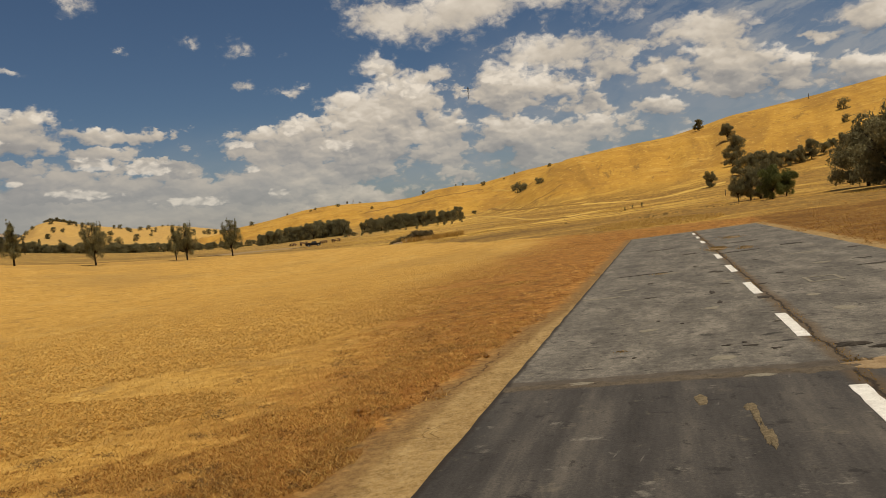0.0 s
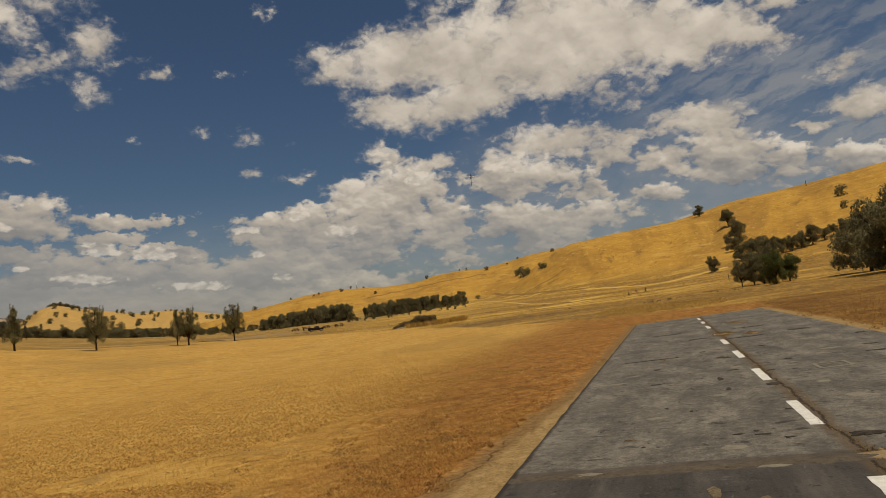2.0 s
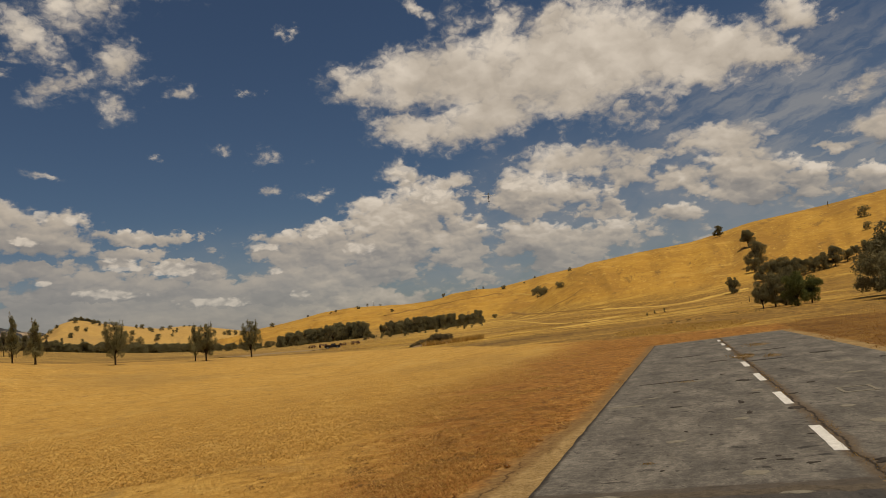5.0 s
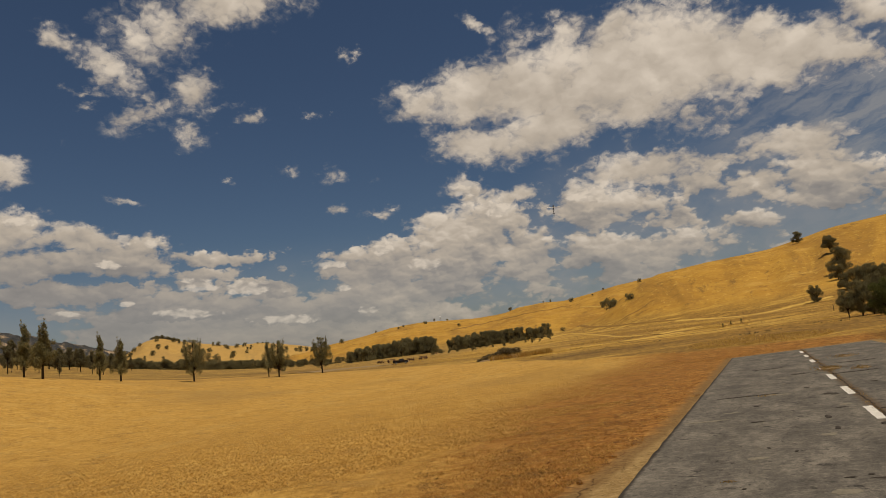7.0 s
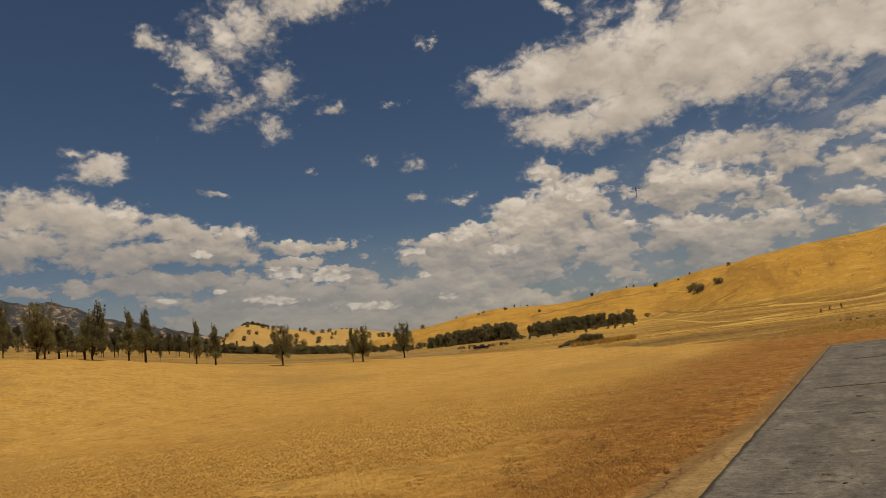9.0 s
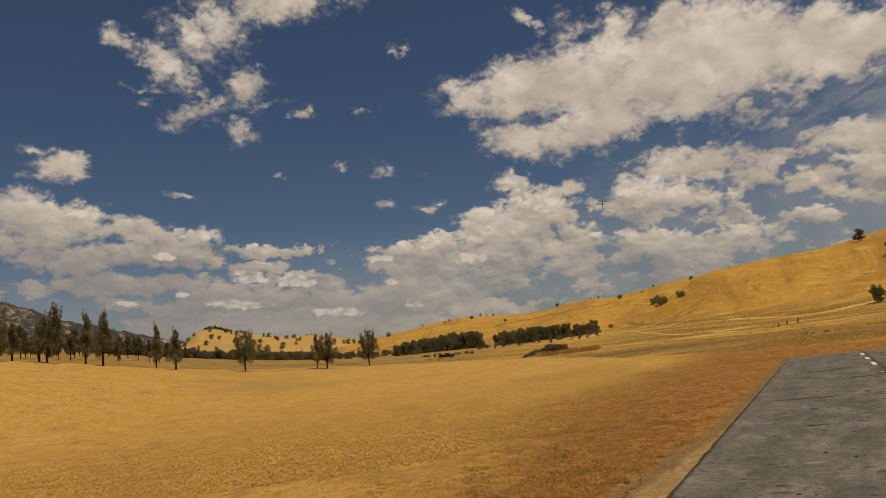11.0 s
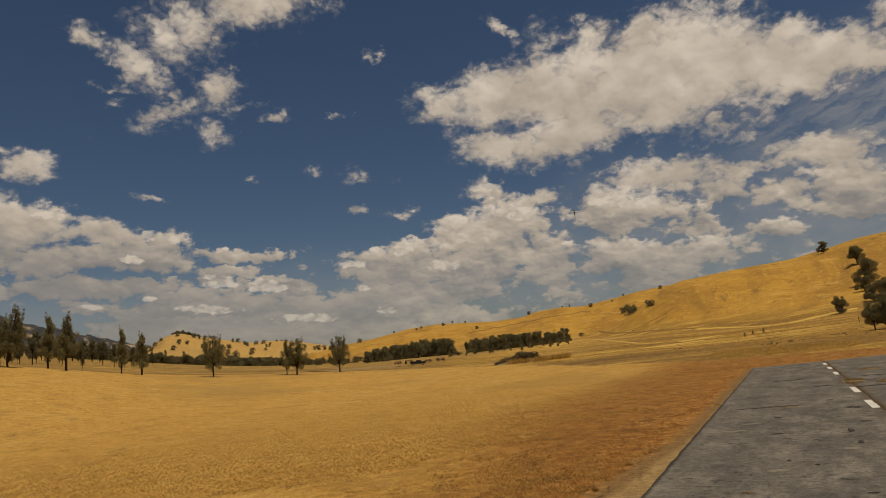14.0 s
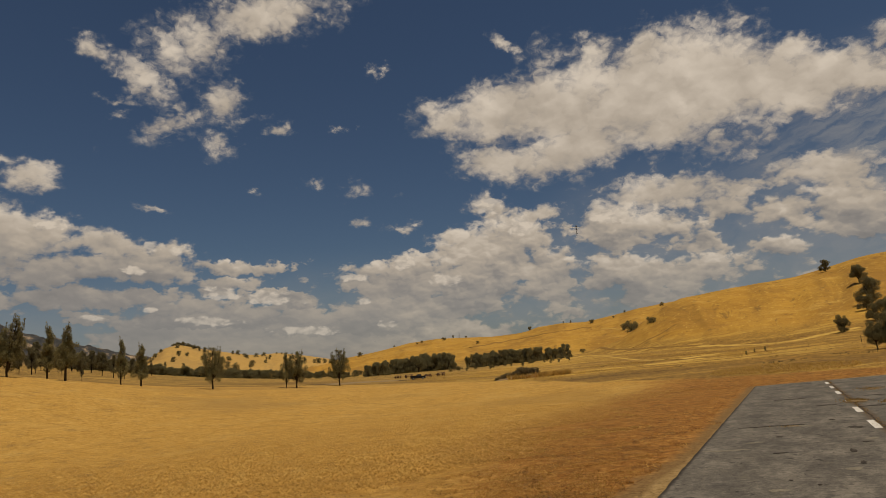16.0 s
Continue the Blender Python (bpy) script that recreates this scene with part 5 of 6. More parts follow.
# the two dense rows below the near ridge
for k in range(30):
    f = k / 29
    az = -15.3 + 7.1 * f + rng.uniform(-0.2, 0.2)
    top = float(np.interp(az, [-15.3, -13.5, -11.8, -10.6, -10.2, -8.9, -8.0, -7.6], [-0.05, 0.2, 0.3, 0.62, 0.42, 0.58, 0.42, -0.1]))
    plant(band_oaks[k % 4], az, -0.98 - 0.06 * f, top + 0.99 - (0.0 if k % 3 else rng.uniform(0.1, 0.4)), rng.uniform(0, 360), rng.uniform(0.6, 0.85), "", "oak row", r=385 + 40 * rng.random())
for k in range(32):
    f = k / 31
    az = -6.65 + 7.9 * f + rng.uniform(-0.15, 0.15)
    plant(band_oaks[(k + 1) % 4], az, -0.90 + 0.14 * f, 1.16 + 0.22 * (f > 0.95) + (0.12 if 0.2 < f < 0.75 else 0) - 0.12 * f - (0.0 if k % 3 else rng.uniform(0.1, 0.35)), rng.uniform(0, 360), rng.uniform(0.6, 0.85), "", "oak row", r=380 + 35 * rng.random())
# scattered bushes on the slopes and skyline
for az, el, d, w in ((-15.8, 0.66, 0.3, 1.0), (-12.9, 1.2, 0.14, 1.0), (-11.0, 1.28, 0.16, 1.2), (-10.6, 1.42, 0.16, 1.0), (-8.75, 1.5, 0.2, 1.4), (-7.95, 1.62, 0.2, 0.8), (-6.9, 1.6, 0.1, 1.5), (-5.96, 1.0, 0.2, 1.2), (-1.5, 2.0, 0.12, 1.0), (1.28, 2.15, 0.16, 0.6), (1.87, 2.15, 0.22, 0.6), (3.6, 2.02, 0.28, 1.3), (5.33, 2.3, 0.12, 1.4), (6.25, 2.6, 0.22, 0.7), (9.2, 2.95, 0.26, 1.0), (6.2, 1.12, 0.66, 1.1), (6.6, 1.1, 0.8, 1.1), (7.0, 1.12, 0.6, 1.0), (8.1, 1.5, 0.6, 1.0), (8.4, 1.55, 0.5, 1.0), (-17.2, 0.4, 0.35, 1.0), (2.6, -0.3, 0.25, 1.5)):
    plant(far_oaks[rng.randrange(3)], az, el, d * 1.15, rng.uniform(0, 360), w, "small dark bush on the golden slope", "hillside bushes", r0=330)
# young trees in the grass below the rows
for k in range(38):
    az = rng.uniform(-8.5, 1.5)
    plant(far_oaks[k % 3], az, 0, 0, rng.uniform(0, 360), rng.uniform(0.5, 0.9), "small dark shrub in pale dry grass", "young shrubs", r=rng.uniform(230, 370)).scale = Vector((0.7, 0.7, 1.0)) * rng.uniform(0.9, 2.0)
# on the hill to the right
HILL = "oaks on the near hill"
for k, az, el, d, w in ((0, 21.03, 4.30, 0.95, 0.8), (2, 23.05, 3.2, 1.45, 0.75), (0, 23.55, 1.75, 2.0, 0.75), (1, 23.2, 1.3, 1.2, 0.8), (3, 21.6, -0.18, 1.3, 0.75)):
    plant(oaks[k], az, el, d, 77 * k + az, w, "", HILL, r0=110)
for k, (az, el, d, w) in enumerate(((23.6, 0.5, 1.3, 0.8), (24.2, 0.45, 1.7, 0.8), (24.8, 0.5, 1.75, 0.8), (25.4, 0.55, 1.7, 0.75), (26.0, 0.62, 1.5, 0.75), (26.6, 0.7, 1.3, 0.8), (27.2, 0.78, 1.25, 0.75), (27.8, 0.95, 1.3, 0.8), (28.6, 1.05, 1.65, 0.75), (29.4, 1.35, 1.0, 0.9), (30.0, 1.6, 0.9, 0.9), (30.7, 1.8, 1.0, 0.9))):
    plant(oaks[k % 4], az, el, d, 50 * k, w, "dark oak in a row climbing the hill", HILL, r0=110)
for k, az, el, d, w in ((2, 23.45, -1.54, 2.1, 0.62), (0, 24.3, -1.5, 2.75, 0.68), (3, 25.0, -1.45, 2.9, 0.6)):
    plant(oaks[k], az, el, d, 140 * k, w, "dark green oak in a clump beyond the runway", "oak clump")
for k, az, el, d, w in ((0, 25.8, -1.56, 2.6, 0.8), (1, 26.75, -1.42, 2.2, 0.85)):
    plant(bright[k], az, el, d, 60 * k, w, "", "oak clump")
for k, az, el, d, w in ((3, 32.0, -1.25, 5.1, 0.78), (3, 33.6, -1.4, 6.0, 0.8), (1, 31.0, -0.9, 3.0, 0.62), (1, 35.4, -1.3, 6.2, 0.8)):
    plant(oaks[k], az, el, d, 35 * k + 7 * az, w, "large dark oak at the foot of the hill", "great oaks")
for az, el, d in ((30.85, 4.6, 0.7), (30.95, 3.6, 0.5)):
    plant(far_oaks[0], az, el, d, 30, 0.9, "grey-green bush in a hillside gully", "hillside bushes", r0=300)
for az, el, d in ((15.5, -1.2, 0.30), (16.25, -1.15, 0.36), (14.9, -1.35, 0.2)):
    plant(far_oaks[1], az, el, d, 30 * az, 0.5, "small dark shrub in rough grass", "young shrubs")
for ob in MASTERS:
    if ob not in used:
        for o in (*ob.children_recursive, ob):
            bpy.data.objects.remove(o)

# ---------------------------------------------------------------- the brushy mound
def mound():
    rng = np.random.default_rng(71)
    x, y, z, r = spot(-2.6, -2.1, 50)
    bm = bmesh.new()
    across, away = Vector((math.cos(radians(2.6)), math.sin(radians(2.6)), 0)), Vector((-math.sin(radians(2.6)), math.cos(radians(2.6)), 0))
    half, deep, top = r * 0.037, r * 0.020, r * 0.0085
    n, m = 28, 10
    grid = []
    for i in range(n + 1):
        row = []
        for j in range(m + 1):
            u, v = 2 * i / n - 1, 2 * j / m - 1
            h = max(0.0, 1 - u * u) ** 0.7 * max(0.0, 1 - v * v) ** 0.8 * (1 + 0.35 * u)
            p = Vector((x, y, 0)) + across * (u * half) + away * (v * deep)
            row.append(bm.verts.new((p.x, p.y, land_at(p.x, p.y) - 0.06 + top * h * (0.8 + 0.35 * noise.noise((u * 4, v * 4, 1.0))))))
        grid.append(row)
    for i in range(n):
        for j in range(m):
            bm.faces.new((grid[i][j], grid[i + 1][j], grid[i + 1][j + 1], grid[i][j + 1])).smooth = True
    thing = new("brushy_mound")
    tagged(thing, "low earth mound overgrown with grey brush and straw", "mound")
    part("earth", bm, EARTH, thing)
    clumps = []
    for k in range(26):
        u = rng.uniform(-0.95, 0.6)
        p = Vector((x, y, 0)) + across * (u * half) + away * (rng.uniform(-0.5, 0.3) * deep)
        q = rng.uniform(0.26, 0.50) * r / 75 * (0.75 + 0.5 * (u + 1) / 1.8)
        clumps.append((p.x, p.y, land_at(p.x, p.y) + top * (1 - u * u) * 0.85 + q * 0.55 * (u > 0), q * 1.3, q, q * 0.85))
    tagged(new("brush", leaf_mesh("brush", clumps, 5200, 0.095, rng, SHRUB_LEAF)), kind="stuff").parent = thing
    spots = []
    for k in range(2600):
        u = rng.uniform(-0.5, 1.9)
        p = Vector((x, y, 0)) + across * (u * half) + away * (rng.uniform(-1.1, 0.2) * deep)
        spots.append((p.x, p.y, land_at(p.x, p.y) + 0.05))
    b = blades("straw", spots, 0.62, 0.035, TALL_BLADE, 72, 0.6)
    b.parent = thing


mound()


# ---------------------------------------------------------------- parked truck and tables under the oaks
def box(bm, lo, hi, taper=0.0, bevel=0.02):
    x0, y0, z0 = lo
    x1, y1, z1 = hi
    t = taper
    v = [bm.verts.new(p) for p in ((x0, y0, z0), (x1, y0, z0), (x1, y1, z0), (x0, y1, z0), (x0 + t, y0 + t * 0.3, z1), (x1 - t, y0 + t * 0.3, z1), (x1 - t, y1 - t * 0.3, z1), (x0 + t, y1 - t * 0.3, z1))]
    fs = [bm.faces.new([v[i] for i in f]) for f in ((3, 2, 1, 0), (4, 5, 6, 7), (0, 1, 5, 4), (1, 2, 6, 5), (2, 3, 7, 6), (3, 0, 4, 7))]
    if bevel:
        es = {e for f in fs for e in f.edges}
        bmesh.ops.bevel(bm, geom=list(es), offset=bevel, segments=2, affect="EDGES")


def one_box(lo, hi, taper=0.0, bevel=0.02):
    bm = bmesh.new()
    box(bm, lo, hi, taper, bevel)
    return bm


def wheel_mesh(radius, width, hub):
    bm = bmesh.new()
    sides = 20
    prof = ((0.0 if hub else radius * 0.55, width * 0.4), (radius * (0.55 if hub else 0.92), width * 0.5), (radius * (0.6 if hub else 1.0), width * 0.3), (radius * (0.6 if hub else 1.0), -width * 0.3), (radius * (0.55 if hub else 0.92), -width * 0.5), (0.0 if hub else radius * 0.55, -width * 0.4))
    rings = [[bm.verts.new((math.cos(2 * math.pi * k / sides) * max(q, 0.004), d, math.sin(2 * math.pi * k / sides) * max(q, 0.004))) for k in range(sides)] for q, d in prof]
    for a, b in zip(rings, rings[1:]):
        for k in range(sides):
            bm.faces.new((a[k], a[(k + 1) % sides], b[(k + 1) % sides], b[k])).smooth = True
    bmesh.ops.recalc_face_normals(bm, faces=bm.faces)
    return bm


def pickup(az, el):
    x, y, z, r = spot(az, el, 90)
    t = new("pickup_truck")
    tagged(t, "black pickup truck parked on pale dry grass below the oaks", "truck")
    body = part("body", one_box((-2.6, -0.92, 0.45), (2.6, 0.92, 1.02), 0.05, 0.08), DARK_PAINT, t)
    part("cab", one_box((-0.7, -0.86, 1.0), (1.3, 0.86, 1.78), 0.28, 0.08), DARK_PAINT, t)
    part("hood", one_box((1.25, -0.85, 1.0), (2.55, 0.85, 1.16), 0.08, 0.05), DARK_PAINT, t)
    for s in (-1, 1):
        part("bed_side", one_box((-2.58, s * 0.86 - 0.05, 1.0), (-0.7, s * 0.86 + 0.05, 1.32), 0.0, 0.02), DARK_PAINT, t)
        part("side_window", one_box((-0.35, s * 0.80 - 0.05, 1.22), (1.0, s * 0.80 + 0.05, 1.62), 0.12, 0.02), GLASS, t)
        part("headlight", one_box((2.5, s * 0.68 - 0.14, 0.8), (2.63, s * 0.68 + 0.14, 0.98), 0.0, 0.02), WHITE_SHELL, t)
        for wx in (-1.6, 1.65):
            w = part("wheel", wheel_mesh(0.40, 0.26, False), RUBBER, t)
            w.location = (wx, s * 0.82, 0.40)
            part("rim", wheel_mesh(0.40, 0.27, True), STEEL, w)
    part("tailgate", one_box((-2.66, -0.85, 0.7), (-2.58, 0.85, 1.3), 0.0, 0.02), DARK_PAINT, t)
    part("bumper", one_box((2.55, -0.9, 0.48), (2.72, 0.9, 0.68), 0.0, 0.03), STEEL, t)
    k = r * math.tan(radians(1.3)) / 5.3
    t.matrix_basis = Matrix.LocRotScale((x, y, z), Euler((0, 0, radians(12))), (k, k, k))


def picnic_table(first, az, el, wide, turn):
    x, y, z, r = spot(az, el, 90)
    m = Matrix.LocRotScale((x, y, z), Euler((0, 0, radians(turn))), (wide, wide, wide))
    if first:
        ob = copy_thing(first, m)
        ob.matrix_basis = m
        return ob
    t = new("picnic_table")
    tagged(t, "brown wooden picnic table with benches on dry grass", "table", "picnic tables")
    for k in range(5):
        part("top_board", one_box((-0.95, -0.42 + k * 0.17, 0.68), (0.95, -0.26 + k * 0.17, 0.80), 0, 0.006), RUST, t)
    for s in (-1, 1):
        part("bench", one_box((-0.95, s * 0.66 - 0.15, 0.36), (0.95, s * 0.66 + 0.15, 0.48), 0, 0.006), RUST, t)
        part("brace", one_box((s * 0.75 - 0.07, -0.82, 0.28), (s * 0.75 + 0.07, 0.82, 0.36), 0, 0.006), RUST, t)
        for q in (-1, 1):
            bm = bmesh.new()
            tube(bm, [Vector((s * 0.75, q * 0.5, -0.03)), Vector((s * 0.75, q * 0.25, 0.70))], [0.12, 0.12], 6)
            part("leg", bm, RUST, t)
    t.matrix_basis = m
    return t


pickup(-11.1, -1.62)
table = None
for az, el, w, turn in ((-12.75, -1.40, 0.8, 65), (-11.85, -1.42, 0.95, 25), (-10.25, -1.44, 0.8, 50), (-9.2, -1.44, 0.95, 40), (-8.2, -1.1, 0.9, 20)):
    made = picnic_table(table, az, el, w, turn)
    table = table or made


# ---------------------------------------------------------------- posts and masts
def post(az, el, height, radius, mat, label, r0=60.0, name="fence_post", group=""):
    x, y, z, r = spot(az, el, r0)
    bm = bmesh.new()
    tube(bm, [Vector((0, 0, -0.2)), Vector((0.01 * height, 0, height * 0.5)), Vector((0.015 * height, 0.01, height))], [radius, radius * 0.95, radius * 0.85], 7)
    ob = part(name, bm, mat)
    ob.matrix_basis = pose(x, y, z, 0, 0, az * 40)
    return tagged(ob, label, "post", group)


for az, el in ((22.55, -0.95),):
    post(az, el, 0.95, 0.05, POST_WOOD, "weathered grey wooden fence post in rough grass", 60, "fence_post", "fence posts")
post(28.7, 5.52, 3.4, 0.22, POST_WOOD, "dark stub of a post on the hill's skyline", 300, "skyline_post")


def mast(az, el, height):
    x, y, z, r = spot(az, el, 430)
    t = new("radio_mast")
    tagged(t, "thin lattice radio mast on the far ridge", "mast")
    for k in range(3):
        a = 2 * math.pi * k / 3
        bm = bmesh.new()
        tube(bm, [Vector((math.cos(a) * 0.9, math.sin(a) * 0.9, -0.3)), Vector((math.cos(a) * 0.2, math.sin(a) * 0.2, height))], [0.10, 0.08], 5)
        part("leg", bm, STEEL, t)
    for k in range(6):
        h = height * (k + 0.5) / 6
        q = 0.9 - 0.7 * h / height
        bm = bmesh.new()
        pts = [Vector((math.cos(2 * math.pi * j / 3) * q, math.sin(2 * math.pi * j / 3) * q, h)) for j in range(3)]
        for j in range(3):
            tube(bm, [pts[j], pts[(j + 1) % 3]], [0.06, 0.06], 4)
        part("brace_ring", bm, STEEL, t)
    t.matrix_basis = pose(x, y, z)


mast(-7.45, 1.6, 6.5)


# ---------------------------------------------------------------- the model helicopter in the air
def helicopter(az, el, dist, turn, nose_up, bank):
    e = Vector((math.sin(radians(az)) * math.cos(radians(el)), math.cos(radians(az)) * math.cos(radians(el)), math.sin(radians(el)))) * dist + Vector((0, 0, EYE))
    t = new("model_helicopter")
    tagged(t, "small dark radio-controlled helicopter with white rotor blades, flying nose up", "model helicopter")
    bm = bmesh.new()
    rings = []
    for xx, q, zz in ((0.20, 0.006, -0.02), (0.17, 0.03, -0.02), (0.11, 0.048, -0.01), (0.03, 0.05, 0.0), (-0.03, 0.032, 0.01), (-0.06, 0.012, 0.015)):
        rings.append([bm.verts.new((xx, math.cos(2 * math.pi * k / 12) * q * 0.8, zz + math.sin(2 * math.pi * k / 12) * q * 1.15)) for k in range(12)])
    for a, b in zip(rings, rings[1:]):
        for k in range(12):
            bm.faces.new((a[k], a[(k + 1) % 12], b[(k + 1) % 12], b[k])).smooth = True
    bm.faces.new(rings[0])
    bm.faces.new(rings[-1])
    bmesh.ops.recalc_face_normals(bm, faces=bm.faces)
    part("canopy", bm, CARBON, t, "dark canopy")
    part("side_frame", one_box((-0.10, -0.022, -0.05), (0.06, 0.022, 0.045), 0.01, 0.004), CARBON, t)
    for name, pts, rad, mat in (("tail_boom", ((-0.08, 0, 0.02), (-0.50, 0, 0.03)), 0.009, CARBON), ("mast", ((-0.02, 0, 0.03), (-0.02, 0, 0.125)), 0.006, STEEL), ("boom_brace", ((-0.09, 0.02, -0.04), (-0.33, 0.004, 0.02)), 0.003, CARBON), ("boom_brace", ((-0.09, -0.02, -0.04), (-0.33, -0.004, 0.02)), 0.003, CARBON)):
        bm = bmesh.new()
        tube(bm, [Vector(p) for p in pts], [rad, rad * 0.9], 8)
        part(name, bm, mat, t)
    part("rotor_head", one_box((-0.055, -0.02, 0.112), (0.015, 0.02, 0.135), 0.004, 0.003), STEEL, t)
    for s in (-1, 1):
        bm = bmesh.new()
        rows = []
        for k in range(9):
            yy = s * (0.03 + 0.33 * k / 8)
            zz = 0.124 + 0.10 * (k / 8) ** 2 * 0.35
            rows.append([bm.verts.new(p) for p in ((-0.02 + 0.012, yy, zz + 0.001), (-0.02 - 0.004, yy, zz + 0.003), (-0.02 - 0.024, yy, zz), (-0.02 - 0.004, yy, zz - 0.001))])
        for a, b in zip(rows, rows[1:]):
            for k in range(4):
                bm.faces.new((a[k], a[(k + 1) % 4], b[(k + 1) % 4], b[k]))
        bm.faces.new(rows[-1])
        bmesh.ops.recalc_face_normals(bm, faces=bm.faces)
        part("rotor_blade", bm, WHITE_SHELL, t)
        bm = bmesh.new()
        tube(bm, [Vector((0.10, s * 0.07, -0.10)), Vector((-0.09, s * 0.07, -0.10)), Vector((-0.12, s * 0.07, -0.093))], [0.005, 0.005, 0.004], 6)
        part("skid", bm, WHITE_SHELL, t)
        for xx in (0.04, -0.05):
            bm = bmesh.new()
            tube(bm, [Vector((xx, s * 0.015, -0.045)), Vector((xx, s * 0.07, -0.10))], [0.004, 0.004], 6)
            part("skid_strut", bm, CARBON, t)
        part("tail_blade", one_box((-0.51, 0.014, 0.03 + s * 0.045 - 0.035), (-0.492, 0.018, 0.03 + s * 0.045 + 0.035), 0, 0.001), WHITE_SHELL, t)
    part("tail_fin", one_box((-0.53, -0.003, -0.05), (-0.46, 0.0, 0.06), 0.012, 0.001), CARBON, t)
    part("tail_plane", one_box((-0.36, -0.06, 0.028), (-0.33, 0.06, 0.031), 0, 0.001), CARBON, t)
    t.matrix_basis = Matrix.Translation(e) @ pose(0, 0, 0, bank, nose_up, turn).to_3x3().to_4x4()


helicopter(3.1, 9.9, 37.0, 80, -76, 10)


# ---------------------------------------------------------------- tracks on the slopes
def track(name, label, bends, width, mat, r0):
    spots = []
    for (a0, e0), (a1, e1) in zip(bends, bends[1:]):
        for i in range(10):
            f = i / 10
            spots.append(Vector(spot(a0 + (a1 - a0) * f, e0 + (e1 - e0) * f, r0)[:3]))
    spots = [(spots[max(i - 2, 0)] + spots[max(i - 1, 0)] + spots[i] + spots[min(i + 1, len(spots) - 1)] + spots[min(i + 2, len(spots) - 1)]) / 5 for i in range(len(spots))]
    bm = bmesh.new()
    rows = []
    for i, p in enumerate(spots):
        d = spots[min(i + 1, len(spots) - 1)] - spots[max(i - 1, 0)]
        s = Vector((-d.y, d.x, 0)).normalized()
        lift = max(0.08, p.length * 0.0007)
        w = width * (0.8 + 0.5 * noise.noise((i * 0.37, width, 1.0)))
        row = []
        for k in (-1, -0.4, 0.4, 1):
            q = p + s * (w * k)
            row.append(bm.verts.new((q.x, q.y, land_at(q.x, q.y) + (lift if abs(k) < 0.5 else -lift * 0.6))))
        rows.append(row)
    for a, b in zip(rows, rows[1:]):
        for k in range(3):
            bm.faces.new((a[k], a[k + 1], b[k + 1], b[k])).smooth = True
    bmesh.ops.recalc_face_normals(bm, faces=bm.faces)
    tagged(part(name, bm, mat), label, "track", kind="structure")


track("pale_track", "pale worn track along the foot of the hill", ((11.5, -0.50), (14.2, -0.62), (16.8, -0.66), (18.4, -0.55), (20.1, -0.30), (21.5, -0.1), (22.7, 0.1)), 2.2, TRACK, 120)
track("hill_cut", "brown road cut slanting up the far ridge", ((-6.7, 0.70), (-4.5, 1.0), (-1.9, 1.28), (1.4, 1.62), (3.9, 1.84)), 3.2, CUT, 430)
track("hill_cut", "dark cattle track worn into the golden slope", ((3.64, -0.13), (4.94, -0.22), (6.47, -0.34), (8.74, -0.39), (12.16, -0.45)), 1.6, CUT, 200)
track("hill_cut", "dark cattle track worn into the golden slope", ((6.56, -0.24), (7.76, 0.25), (9.05, 0.83), (10.17, 1.43)), 1, CUT, 200)
track("pale_track", "pale strip of bleached grass below the hill", ((1.30, -0.75), (3.35, -0.59), (4.86, -0.89), (7.12, -1.29), (9.37, -1.39)), 0.7, TRACK, 110)
track("pale_track", "pale strip of bleached grass below the hill", ((-0.77, -0.99), (0.50, -0.88), (1.77, -0.79)), 2, TRACK, 120)
track("pale_track", "pale strip of bleached grass below the hill", ((7.21, -1.74), (9.35, -1.59), (12.04, -1.40)), 1.4, TRACK, 100)
track("pale_track", "pale bare path down to the bushes in the gully", ((4.2, 1.62), (5.0, 1.52), (5.9, 1.22), (6.4, 1.05)), 1.3, TRACK, 430)
track("pale_track", "pale strip of bleached grass below the hill", ((9.9, -1.42), (11.6, -1.25), (13.5, -1.1)), 1.2, TRACK, 100)
track("gravel_lot", "grey-brown gravel track at the field's far side", ((-19.5, -1.45), (-17.0, -1.5), (-15.5, -1.5), (-14.2, -1.52), (-12.9, -1.58), (-11.9, -1.62)), 5.0, GRAVEL, 120)

# ---------------------------------------------------------------- grass
on_field = lambda lat, long, r, az: (lat > 2.36 + 0.55 * np.clip((16 - long) / 11, 0, 1) + 0.12 * clumpy(lat, long, 1.3, 1) + 0.08 * clumpy(lat, long, 4.1, 3)) & (r < edge_far(az))
tagged(blades("mown_grass", scatter(101, 260000, -52, 20, 4.2, 60, lambda lat, long, r, az: on_field(lat, long, r, az) & (lat > 1.4 + 3.6 * np.clip((long - 3) / 20, 0, 1) + 0.8 * clumpy(lat, long, 0.9, 2) + 0.7 * clumpy(lat, long, 3.3, 6)), 1.0), 0.030, 0.006, BLADE, 102, 1.4), "short mown straw-coloured grass", "grass", kind="stuff")
tagged(blades("burnt_grass", scatter(103, 330000, -48, 24, 4.0, 45, lambda lat, long, r, az: on_field(lat, long, r, az) & (lat < 3.6 + 4.2 * np.clip((long - 3) / 20, 0, 1) + 0.8 * clumpy(lat, long, 0.9, 2) + 0.7 * clumpy(lat, long, 3.3, 5)), 1.0), 0.026, 0.0055, RED_BLADE, 104, 1.4), "short burnt reddish grass beside the runway", "grass", kind="stuff")
